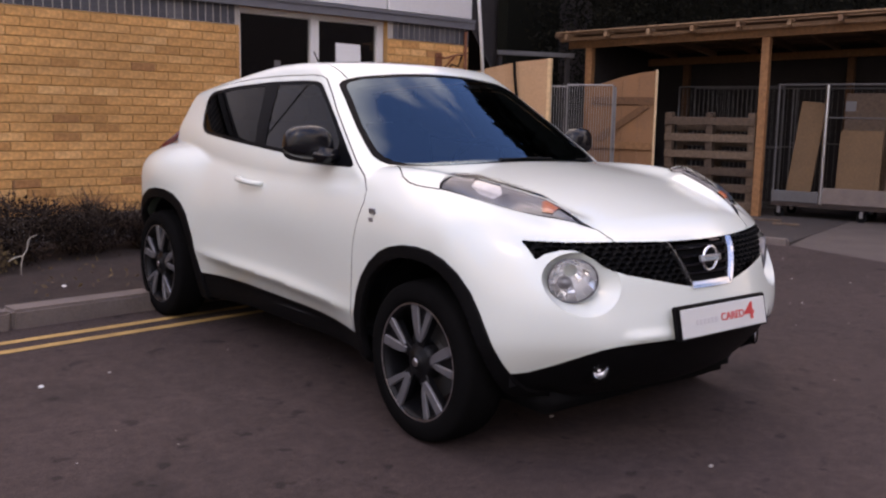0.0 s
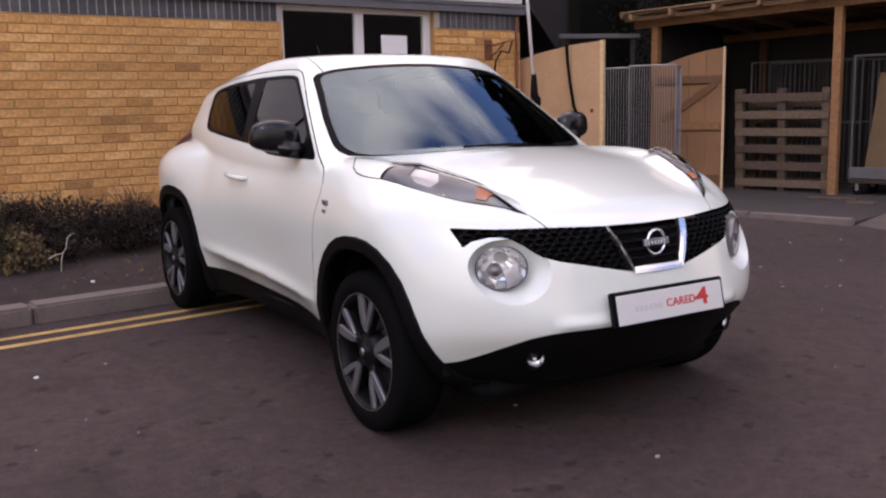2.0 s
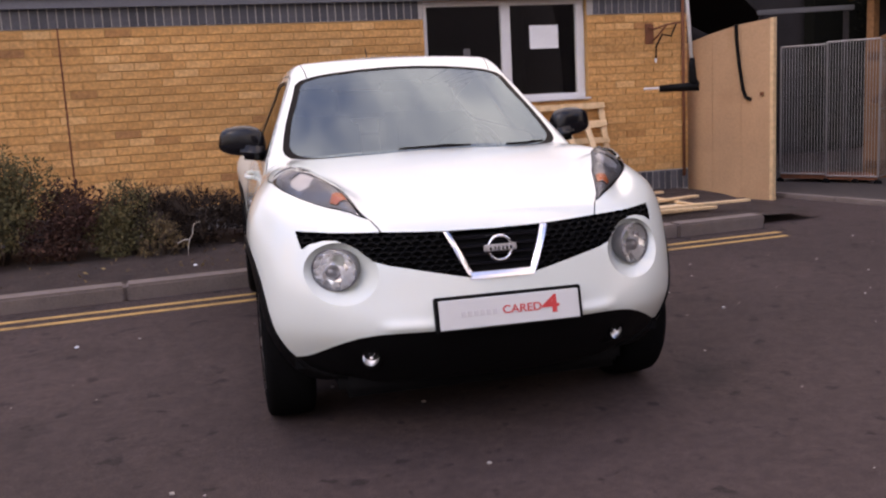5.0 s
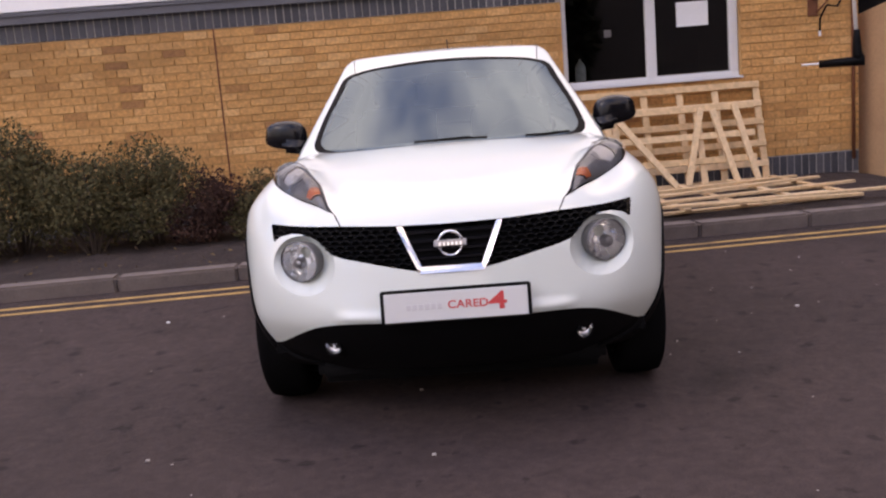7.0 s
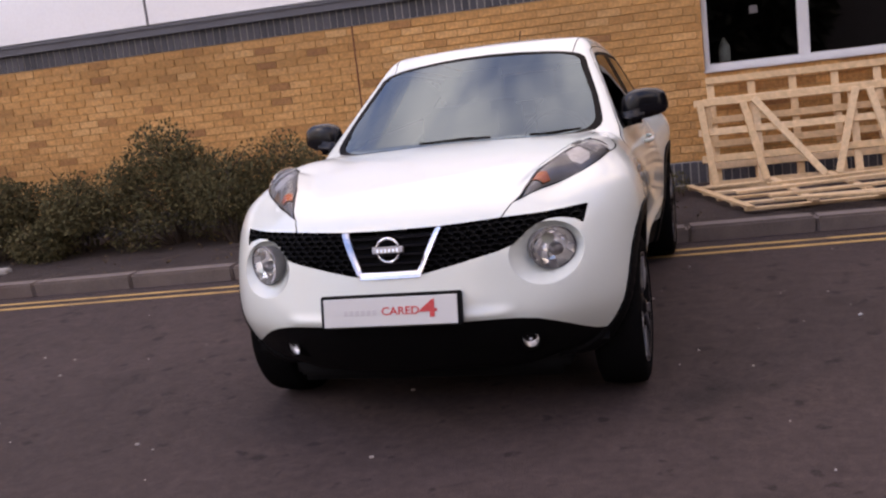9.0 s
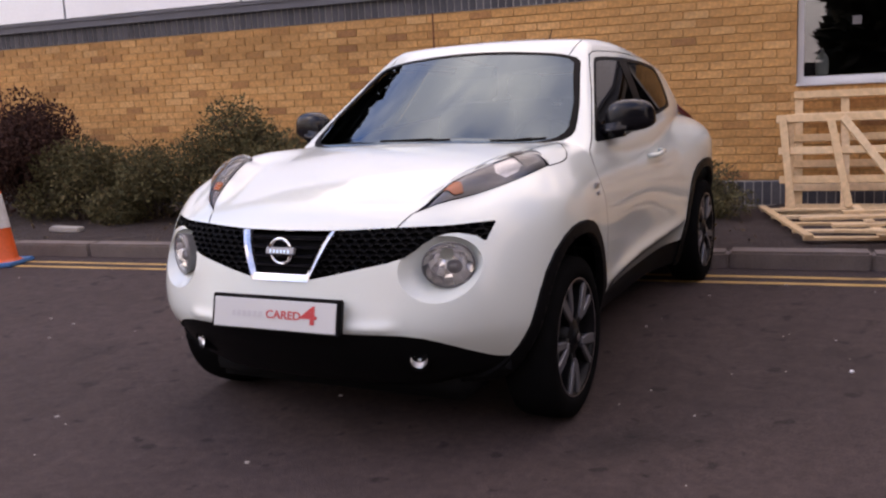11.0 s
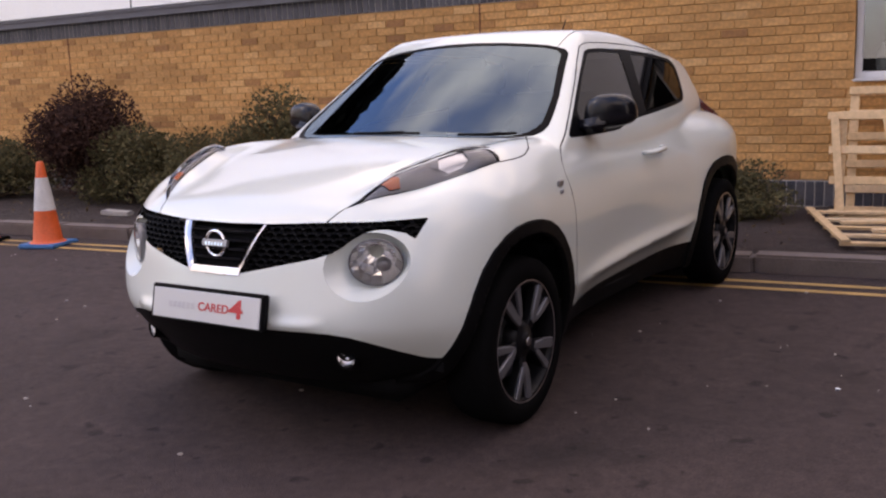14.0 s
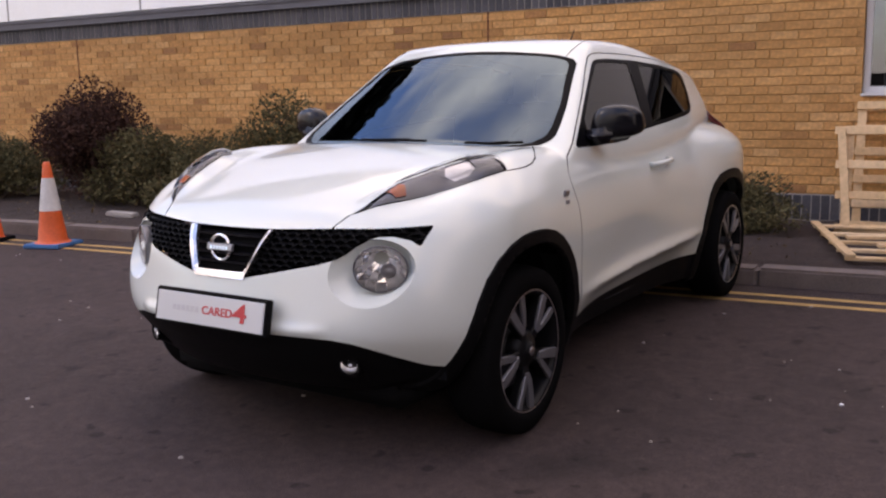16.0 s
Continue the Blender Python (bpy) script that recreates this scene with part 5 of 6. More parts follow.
def slat_panel(m, w, h, rails, posts, braces, label, layer=0.022):
    """A panel of posts (x) with rails (z) nailed over them and slanting braces; it stands in its own x-z plane."""
    ob = thing("slatted_panel", m, label, "wooden panel", "slatted panels by the wall")
    for x in posts:
        batten((x, 0, 0.0), (x, 0, h), 0.065, layer, ob)
    for z, over in rails:
        batten((-over, -layer, z), (w + over, -layer, z), 0.062, layer, ob)
    for x0, z0, x1, z1 in braces:
        batten((x0, -layer * 2, z0), (x1, -layer * 2, z1), 0.06, layer, ob)
    return ob


def leaning(u, v, z, tilt, turn=0):
    return YARD @ pose(u, v, z, -tilt, 0, turn)


# the taller panel stands behind, the lower one with slanting braces before it
slat_panel(leaning(1.66, 4.80, 0.15, 14), 1.93, 1.02, [(0.03, 0.0), (0.20, 0.0), (0.40, 0.0), (0.62, 0.0), (0.80, 0.0), (0.99, 0.0)], [0.04, 0.40, 0.76, 1.12, 1.48, 1.90], [], "tall pine slatted panel leaning on the brick wall")
slat_panel(leaning(1.58, 4.58, 0.15, 15), 1.78, 0.84, [(0.03, 0.02), (0.29, 0.03), (0.53, 0.04), (0.80, 0.06)], [0.05, 0.47, 1.28], [(-0.01, 0.80, 0.07, 0.0), (0.36, 0.78, 0.50, 0.06), (0.45, 0.80, 0.99, 0.06), (1.31, 0.80, 1.10, 0.06), (1.42, 0.78, 1.585, 0.06), (1.64, 0.82, 1.79, 0.05)], "pine slatted panel with slanting braces leaning before another")
flat = thing("slatted_panel", YARD @ pose(1.72, 3.25, 0.185, -90 + 1.5, 0, 4), "pine slatted panel lying flat on the soil", "wooden panel", "slatted panels by the wall")
for x in (0.03, 0.5, 0.98, 1.5, 1.95):
    batten((x, 0, 0.0), (x - 0.24 if x < 0.1 else x, 0, 1.35), 0.06, 0.022, flat)
for z in (0.04, 0.32, 0.62, 0.95, 1.3):
    batten((-0.17 * z, 0.022, z), (2.05, 0.022, z), 0.06, 0.022, flat)
for k, (u0, v0, u1, v1, z) in enumerate(((1.9, 3.35, 3.95, 3.9, 0.235), (1.7, 3.6, 3.85, 4.35, 0.245), (2.1, 3.2, 4.15, 3.38, 0.225), (2.0, 4.0, 3.75, 4.6, 0.24), (1.9, 3.15, 3.6, 3.12, 0.23))):
    a, b = Vector((u0, v0, z)), Vector((u1, v1, z - 0.03))
    d = b - a
    bm = bevelled(0, -0.03, 0, d.length, 0.03, 0.022, 0.002)
    lone = part("loose_batten", bm, BATTEN, None, m=YARD @ pose(*a, 0, math.degrees(-math.asin(d.z / d.length)), math.degrees(math.atan2(d.y, d.x))))
    tagged(lone, "loose pine batten lying on the pile by the wall", "batten", "loose battens")


# ---- plants ----
def leaves(count, spot, size, tri=True, seed=1):
    """Many small bent leaves; spot(rng) gives a place and a direction out of the crown."""
    rng = np.random.default_rng(seed)
    verts, faces = [], []
    for _ in range(count):
        c, out = spot(rng)
        a = rng.normal(size=3)
        a /= np.linalg.norm(a)
        a = a * 0.8 + np.array(out) * 0.5 + (0, 0, 0.1)
        a /= np.linalg.norm(a)
        b = np.cross(a, rng.normal(size=3))
        b /= np.linalg.norm(b) + 1e-9
        nrm = np.cross(a, b)
        s = size * rng.uniform(0.6, 1.3)
        k = len(verts)
        verts += [c, c + a * s * 0.5 + b * s * 0.24 + nrm * s * 0.06, c + a * s, c + a * s * 0.5 - b * s * 0.24 + nrm * s * 0.06]
        faces.append((k, k + 1, k + 2, k + 3))
    return verts, faces


def shrub(u, v, r, h, mat, label, count=2600, size=0.045, seed=1, lobes=9, twiggy=0.3, squash=1.0):
    """A shrub with stems and a ragged crown of lobes, gaps between them."""
    rng = np.random.default_rng(seed)
    ob = thing("shrub", YARD @ pose(u, v, 0.13, 0, 0, seed * 50), label, "shrub", "shrubs in the bed")
    centres = []
    for k in range(lobes):
        a, q = rng.uniform(0, 2 * math.pi), math.sqrt(rng.uniform(0, 1)) * 0.62
        top = h * (1 - 0.55 * q**2)
        centres.append((np.array([r * q * math.cos(a), r * q * math.sin(a) * squash, rng.uniform(0.20, 0.80) * top]), r * rng.uniform(0.30, 0.46)))
    centres.append((np.array([0, 0, h * 0.72]), r * 0.45))

    def spot(g):
        c, q = centres[g.integers(len(centres))]
        d = g.normal(size=3)
        d /= np.linalg.norm(d)
        p = c + d * q * (1.06 - 0.75 * g.uniform(0, 1) ** 2) * (1, squash, min(1.2, 0.55 * h / r))
        p[2] = max(p[2], 0.03)
        return p, d

    part("crown", leaves(int(count * 2.0), spot, size * 0.8, seed=seed), mat, ob)
    stems = []
    for c, q in centres:
        base = np.array([c[0] * 0.15, c[1] * 0.15, -0.03])
        mid = base * 0.4 + c * 0.6 + rng.normal(size=3) * 0.03
        stems.append(tube([base, mid, c], [0.011, 0.008, 0.004], 5))
        for _ in range(int(10 * twiggy)):
            d = rng.normal(size=3)
            d[2] = abs(d[2])
            d /= np.linalg.norm(d)
            stems.append(tube([c, c + d * q * 0.7 + rng.normal(size=3) * 0.02, c + d * q * 1.25], [0.004, 0.003, 0.0015], 4))
    part("stem", joined(*stems), TWIG, ob)
    return ob


shrub(-6.10, 4.45, 0.74, 1.44, RED_LEAF, "dense dark purple-brown shrub by the wall", 13000, 0.055, 3, 22, 0.4)
shrub(-5.35, 4.30, 0.70, 0.90, LEAF, "low dark olive shrub by the wall", 7000, 0.05, 4, 15)
shrub(-7.75, 4.3, 0.95, 0.82, LEAF, "low dark green shrub by the wall", 7500, 0.055, 5, 16)
shrub(-4.45, 4.35, 0.70, 0.84, LEAF, "low dark olive shrub by the wall", 6500, 0.05, 6, 15)
shrub(-3.45, 4.45, 0.72, 1.24, LEAF, "tall loose olive-green shrub by the wall", 7500, 0.05, 7, 16, 0.5)
shrub(-2.75, 4.20, 0.55, 0.90, LEAF, "dark olive shrub before the wall", 5000, 0.046, 8, 13, 0.4)
shrub(-2.28, 4.45, 0.50, 1.02, LEAF, "upright olive-green shrub by the wall", 5000, 0.046, 9, 13, 0.4)
shrub(-1.75, 4.35, 0.40, 0.68, RED_LEAF, "small purple-brown shrub by the wall", 3000, 0.042, 10, 10, 0.5)
shrub(-1.28, 4.40, 0.44, 0.62, LEAF, "small olive shrub with yellowing leaves", 2600, 0.042, 11, 9, 0.5)
shrub(-1.02, 4.15, 0.22, 0.36, DRY_LEAF, "small yellow-brown withered shrub", 420, 0.04, 12, 6, 0.6)
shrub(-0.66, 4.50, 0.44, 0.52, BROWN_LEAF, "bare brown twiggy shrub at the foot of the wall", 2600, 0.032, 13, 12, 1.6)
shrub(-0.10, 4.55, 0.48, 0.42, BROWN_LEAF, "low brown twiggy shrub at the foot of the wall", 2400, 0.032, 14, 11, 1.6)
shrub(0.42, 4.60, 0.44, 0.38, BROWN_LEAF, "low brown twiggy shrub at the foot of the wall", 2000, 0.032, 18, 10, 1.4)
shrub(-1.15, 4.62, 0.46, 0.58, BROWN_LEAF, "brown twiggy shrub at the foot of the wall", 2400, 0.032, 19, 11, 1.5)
shrub(0.98, 4.52, 0.56, 0.48, LEAF, "low dark green shrub beside the pale panels", 5200, 0.040, 15, 14, 0.4)
shrub(-8.9, 4.5, 0.9, 0.78, LEAF, "low dark green shrub by the wall", 5500, 0.055, 16, 14)
dead = part("dead_branch", joined(tube([(0, 0, 0), (0.10, 0.02, 0.04), (0.20, 0.03, 0.05), (0.25, 0.02, 0.12), (0.27, 0.0, 0.26), (0.30, -0.01, 0.30), (0.38, -0.02, 0.33)], [0.009, 0.009, 0.008, 0.008, 0.007, 0.006, 0.003], 7), tube([(0.20, 0.03, 0.05), (0.16, 0.0, -0.10), (0.15, -0.02, -0.22)], [0.007, 0.006, 0.005], 6)), PALE_TWIG, None, smooth=True, m=YARD @ pose(-0.92, 3.95, 0.24) @ Matrix.Diagonal((0.5, 0.5, 0.5, 1)))
tagged(dead, "pale bleached dead branch standing in the bed", "branch")
litter = leaves(330, lambda g: (np.array([g.uniform(-8, 1.4), g.uniform(2.98, 4.6), 0.152 + g.uniform(0, 0.02)]), (0, 0, 0.2)), 0.04, seed=21)
tagged(part("leaf_litter", litter, DRY_LEAF, None, m=YARD), "dry fallen leaves scattered on the soil", "leaves", kind="stuff")
bits = []
for _ in range(260):
    u, v, s = rnd.uniform(-6, 5), rnd.uniform(-4, 2.4), rnd.choice((0.004, 0.004, 0.005, 0.006, 0.008, 0.011))
    bits.append((u, v, rise(v) - 0.001, u + s * rnd.uniform(0.7, 1.6), v + s, rise(v) + s * 0.6))
tagged(part("road_grit", boxes(bits), PALE_MORTAR, None, m=YARD), "pale grit scattered on the asphalt", "grit", kind="stuff")
for u, v, s in ((-1.64, 1.66, 0.013), (1.86, 0.65, 0.011), (-0.85, 3.25, 0.016)):
    bm = bmesh.new()
    bmesh.ops.create_icosphere(bm, subdivisions=1, radius=s)
    for vtx in bm.verts:
        vtx.co *= rnd.uniform(0.7, 1.2)
        vtx.co.z *= 0.6
    tagged(part("pebble", bm, PAPER, None, m=YARD @ pose(u, v, rise(v) + 0.006 if v < 2.7 else 0.165)), "small white pebble on the ground", "pebble", "white pebbles")
slab = part("broken_slab", bevelled(-0.16, -0.06, 0, 0.16, 0.06, 0.05, 0.012, 2), PALE_MORTAR, None, m=YARD @ pose(-4.88, 3.55, 0.135, 2, 3, 8))
tagged(slab, "broken pale concrete piece lying on the soil", "rubble")


# ---- traffic cones ----
def cone(u, v, h, base_mat, sleeve_mat, label):
    ob = thing("traffic_cone", YARD @ pose(u, v, rise(v), 0, 0, 12), label, "traffic cone", "traffic cones")
    up = pose(0, 0, 0, 0, -90, 0)
    k = h / 0.75
    bm = bevelled(-0.185 * k, -0.185 * k, 0.0, 0.185 * k, 0.185 * k, 0.035, 0.012, 2)
    part("base", bm, base_mat, ob, "moulded square base")
    r = lambda z: (0.134 - 0.105 * z / 0.75) * k
    part("cone_body", moved(lathe([(r(z) + d, z * k) for z, d in ((0.035, 0.03), (0.05, 0.006), (0.06, 0.0), (0.25, 0.0), (0.40, 0.0), (0.58, 0.0), (0.735, 0.0), (0.75, -0.006))] + [(0.012, 0.748 * k)], 40), up), ORANGE, ob, "orange plastic cone", smooth=True)
    part("sleeve", moved(lathe([(r(z) + 0.003, z * k) for z in (0.32, 0.47, 0.61)], 40), up), sleeve_mat, ob, "pale reflective sleeve", smooth=True)
    return ob


cone(-4.53, 2.40, 0.725, BLUE_BASE, SLEEVE, "orange and white traffic cone on a blue base")
cone(-5.32, 2.42, 0.56, RUBBER, DULL_SLEEVE, "small dirty orange traffic cone on a black base")


# ---- gates, wire trolley and shed on the far side ----
def plank_wall(name, m, length, z0, tops, mat, parent, board=0.20, thick=0.022):
    """Upright boards side by side under a curved top edge."""
    n = max(1, round(length / board))
    for k in range(n):
        a, b = length * k / n, length * (k + 1) / n
        za, zb = np.interp([a, b], [t[0] for t in tops], [t[1] for t in tops])
        verts = [(x, y, z) for y in (0, thick) for x, z in ((a + 0.0015, z0), (b - 0.0015, z0), (b - 0.0015, zb), (a + 0.0015, za))]
        part(name, (verts, [(3, 2, 1, 0), (4, 5, 6, 7), (0, 1, 5, 4), (1, 2, 6, 5), (2, 3, 7, 6), (3, 0, 4, 7)]), mat, parent, m=m)


def between(p, q, z=0.0):
    """A pose at p whose x axis points to q on the plan."""
    return pose(p[0], p[1], z, 0, 0, math.degrees(math.atan2(q[1] - p[1], q[0] - p[0])))


I4 = Matrix.Identity(4)
L0, L1 = (4.10, 5.72), (4.560, 4.755)
left_gate = thing("gate_leaf", between(L0, L1), "open plywood gate leaf with a curved top", "gate", "yard gates")
width = math.dist(L0, L1)
plank_wall("board", I4, width, 0.05, [(0, 1.72), (0.3, 1.80), (0.65, 1.87), (width, 1.905)], PALE_PLY, left_gate, board=0.36)
part("edge_batten", bevelled(width - 0.012, -0.015, 0.05, width + 0.028, 0.045, 1.91, 0.003), BATTEN, left_gate, "pale edge batten")
part("strap", tube([(0.66, -0.012, 1.875), (0.675, -0.03, 1.72), (0.71, -0.032, 1.45), (0.755, -0.03, 1.20), (0.79, -0.028, 1.12), (0.84, -0.025, 1.10)], [0.020, 0.018, 0.018, 0.019, 0.020, 0.022], 6), RUBBER, left_gate, "black hanging strap")
part("bolt", bevelled(0.95, -0.03, 1.13, 0.98, 0.0, 1.17, 0.004), RUST, left_gate)
R0, R1 = (6.62, 6.02), (7.095, 5.275)
right_gate = thing("gate_leaf", between(R0, R1), "open plywood gate leaf with a Z brace and curved top", "gate", "yard gates")
width = math.dist(R0, R1)
plank_wall("board", I4, width, 0.06, [(0, 1.66), (0.3, 1.78), (0.6, 1.86), (width, 1.90)], PLY, right_gate, board=0.22)
for z in (0.22, 0.90, 1.50):
    part("rail", bevelled(0.03, -0.03, z - 0.05, width - 0.03, -0.001, z + 0.05, 0.004), SHED_TIMBER, right_gate)
a = math.degrees(math.atan2(0.5, width - 0.2))
part("brace", bevelled(0, -0.028, -0.045, math.hypot(0.5, width - 0.2), -0.001, 0.045, 0.004), SHED_TIMBER, right_gate, m=pose(0.1, 0, 0.95, 0, -a, 0))
part("edge_batten", bevelled(width - 0.008, -0.035, 0.05, width + 0.018, 0.03, 1.91, 0.003), BATTEN, right_gate, "pale edge batten")


def wire_panel(name, m, length, z0, z1, step, parent, bar=0.004, rails=(0.0, 0.5, 1.0), mat=WIRE):
    """A frame of tubes with upright wires."""
    pieces = [tube([(0, 0, z0), (0, 0, z1)], 0.013, 6), tube([(length, 0, z0), (length, 0, z1)], 0.013, 6)]
    pieces += [tube([(0, 0, z0 + (z1 - z0) * f), (length, 0, z0 + (z1 - z0) * f)], 0.010, 6) for f in rails]
    ob = part(name, joined(*pieces), mat, parent, m=m)
    wire = mesh_from("wire", *tube([(0, 0, z0), (0, 0, z1)], bar, 5), mat)
    x = step
    while x < length - step / 2:
        part("wire", wire, mat, ob, m=Matrix.Translation((x, 0, 0)))
        x += step
    return ob


C0, C1, C2 = (5.62, 6.22), (5.925, 5.77), (6.25, 5.28)
trolley = thing("roll_cage", between(C0, C1), "tall wire roll cage trolley on castors", "trolley", "wire trolleys")
inv = between(C0, C1).inverted()
wire_panel("wire_side", I4, math.dist(C0, C1), 0.16, 1.66, 0.034, trolley, rails=(0.0, 1.0))
wire_panel("wire_side", inv @ between(C1, C2), math.dist(C1, C2), 0.14, 1.68, 0.032, trolley, rails=(0.0, 1.0))
back = (6.45, 5.75)
wire_panel("wire_side", inv @ between(C2, (6.55, 5.50)), 0.4, 0.14, 1.66, 0.05, trolley)
base = [(x, y, z) for z in (0.10, 0.15) for x, y in (C0, C1, C2, (6.45, 5.75), (6.0, 6.3))]
part("deck", ([tuple(inv @ Vector(p)) for p in base], [(4, 3, 2, 1, 0), (5, 6, 7, 8, 9)] + [(k, (k + 1) % 5, 5 + (k + 1) % 5, 5 + k) for k in range(5)]), RUST, trolley, "rusty steel deck")
for x, y in (C0, C1, C2, (6.11, 5.49)):
    part("castor", moved(lathe([(0.0, -0.015), (0.045, -0.015), (0.05, 0), (0.045, 0.015), (0.0, 0.015)], 16), inv @ pose(x, y, 0.065, 0, 0, 20)), RUBBER, trolley)

# shed: its front runs from the far corner towards the camera's right
SHED = between((6.95, 6.36), (7.617, 3.965))
shed = thing("shed", SHED, "open-fronted timber shed with a boarded roof", "shed")
# front posts take the lit copy of the timber, back posts the shaded one
for x, top, w in ((0.0, 2.25, 0.10), (2.45, 2.33, 0.10), (4.9, 2.40, 0.10), (7.3, 2.45, 0.10)):
    part("post", bevelled(x - w / 2, -0.02, 0.0, x + w / 2, 0.09, top, 0.006), POST_TIMBER, shed)
for x in (0.6, 3.0, 5.4):
    part("post", bevelled(x - 0.05, 2.1, 0.0, x + 0.05, 2.2, 2.2, 0.006), SHED_TIMBER, shed)
LEVEL = pose(2.45, 0, 0, 0, -1.6, 0) @ pose(-2.45, 0, 0)
part("front_beam", bevelled(-0.25, -0.03, 2.30, 8.0, 0.03, 2.41, 0.006), SHED_TIMBER, shed, m=LEVEL)
# added sheet above the boards, keeps sky light out of their gaps
part("roof_felt", bevelled(-0.30, -0.20, 2.505, 8.1, 2.50, 2.515, 0.002), DARK_BOARD, shed, "dark sheet added over the roof boards to stop sky light", m=LEVEL @ pose(0, 0, 0, -3))
part("fascia", bevelled(-0.30, -0.20, 2.385, 8.0, -0.165, 2.44, 0.006), ROOF_TIMBER, shed, m=LEVEL)
part("back_beam", bevelled(-0.2, 2.08, 2.16, 8.0, 2.16, 2.27, 0.006), SHED_TIMBER, shed, m=LEVEL)
for k in range(14):
    bm = bevelled(-0.025, -0.27 + rnd.uniform(-0.06, 0.03), -0.04, 0.025, 2.45, 0.04, 0.004)
    part("rafter", bm, ROOF_TIMBER, shed, m=LEVEL @ pose(-0.15 + k * 0.6, 0, 2.43, -3, 0, rnd.uniform(-1.5, 1.5)))
for k in range(16):
    y = -0.30 + k * 0.17
    part("roof_board", bevelled(-0.40 + rnd.uniform(-0.16, 0.12), y, 0, 8.1, y + 0.150 - rnd.uniform(0, 0.03), 0.02, 0.003), ROOF_TIMBER, shed, m=LEVEL @ pose(0, 0, 2.475 + rnd.uniform(-0.004, 0.006), -3, 0, rnd.uniform(-0.25, 0.25)))
# inner walls painted near-black to hold the shade inside the shed
part("end_wall", boxes([(-0.06, 0.1, 0, -0.02, 2.3, 2.35)]), DARK_BOARD, shed, "boarded end, the shed's inner shade put into its dark colour")
part("back_wall", boxes([(-0.06, 2.3, 0, 8.1, 2.34, 2.4)]), DARK_BOARD, shed, "boarded back, the shed's inner shade put into its dark colour")
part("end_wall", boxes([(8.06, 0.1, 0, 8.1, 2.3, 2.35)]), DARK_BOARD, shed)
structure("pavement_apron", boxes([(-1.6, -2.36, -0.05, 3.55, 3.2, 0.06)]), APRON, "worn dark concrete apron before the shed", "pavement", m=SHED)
ramp = [(x, y, z) for x in (3.55, 9.0) for y, z in ((-2.80, -0.05), (-2.80, 0.010), (-1.7, 0.052), (3.2, 0.058), (3.2, -0.05))]
structure("pavement_crossing", (ramp, [(0, 1, 2, 3, 4), (9, 8, 7, 6, 5)] + [(k, k + 5, (k + 1) % 5 + 5, (k + 1) % 5) for k in range(5)]), CROSSING, "pale worn concrete crossing before the shed", "pavement", m=SHED)
far_kerb = structure("kerb_far", boxes([(-1.6, -2.44, -0.05, 3.53, -2.37, 0.055)]), CONCRETE, "low grey kerb before the shed's apron", "kerb", m=SHED)
for k in range(5):
    part("kerb_stone", bevelled(-1.6 + k * 1.03, -2.49, -0.04, -1.6 + (k + 1) * 1.03 - 0.008, -2.362, 0.092 + rnd.uniform(-0.004, 0.004), 0.014, 2), CONCRETE, far_kerb)
for k, (y, w) in enumerate(((-2.86, 0.05), (-3.30, 0.035))):
    seam = [(x, y + d + 0.02 * noise.noise((x * 0.9, k, 3)), rise(0) + 0.004) for x in np.linspace(3.1, 9, 30) for d in (0, w)]
    structure("trim_seam_%d" % (k + 1), (seam, [(2 * i, 2 * i + 2, 2 * i + 3, 2 * i + 1) for i in range(29)]), RUBBER, "dark tar seam in the road", "seam", m=SHED)

# pallets on edge
def pallet(x0, x1, y, z0, z1, label):
    ob = thing("pallet", SHED @ pose(x0, y, z0, 4, 0, 0), label, "pallet", "pallets in the shed")
    w, h = x1 - x0, z1 - z0
    n = 6
    for k in range(n):
        z = h * (k + 0.5) / n
        part("slat", bevelled(0, 0, z - 0.048, w, 0.02, z + 0.048, 0.003), OLD_WOOD, ob)
        part("slat", bevelled(0, 0.12, z - 0.048, w, 0.14, z + 0.048, 0.003), OLD_WOOD, ob)
    for x in (0.0, w / 2 - 0.05, w - 0.1):
        part("bearer", bevelled(x, 0.021, 0, x + 0.1, 0.119, h, 0.004), OLD_WOOD, ob)
    return ob


pallet(1.14, 2.36, 0.14, 0.05, 1.36, "weathered wooden pallet standing on its edge")
pallet(1.20, 2.30, 0.42, 0.05, 1.28, "weathered wooden pallet behind another one")
back_cage = thing("wire_cage", SHED @ pose(1.05, 0.75, 0.06), "tall wire cage behind the pallets", "cage", "wire trolleys")
wire_panel("wire_side", I4, 1.45, 0.05, 1.66, 0.06, back_cage, 0.003, mat=SHADED_WIRE)
wire_panel("wire_side", pose(0, 0.6, 0), 1.45, 0.05, 1.66, 0.07, back_cage, 0.003, mat=SHADED_WIRE)

# flat-bed cage trolley with boards
cart = thing("board_trolley", SHED @ pose(2.60, 0.12, 0), "wheeled steel trolley with wire sides holding boards", "trolley", "wire trolleys")
part("deck", bevelled(0, 0, 0.20, 3.0, 0.75, 0.27, 0.008), DARK_STEEL, cart)
part("toe_board", bevelled(0.62, -0.015, 0.26, 2.2, 0.012, 0.46, 0.006), CONCRETE, cart, "dull grey edge board")
part("toe_board", bevelled(0.0, -0.010, 0.26, 0.60, 0.012, 0.40, 0.006), RAIL_GREY, cart)
for x in (0.02, 0.60, 1.50, 2.4, 2.98):
    part("upright", tube([(x, 0, 0.25), (x, 0, 1.72)], 0.024 if x == 0.60 else 0.014, 8), SILVER if x == 0.60 else SHADED_WIRE, cart, "pale steel upright" if x == 0.60 else "")
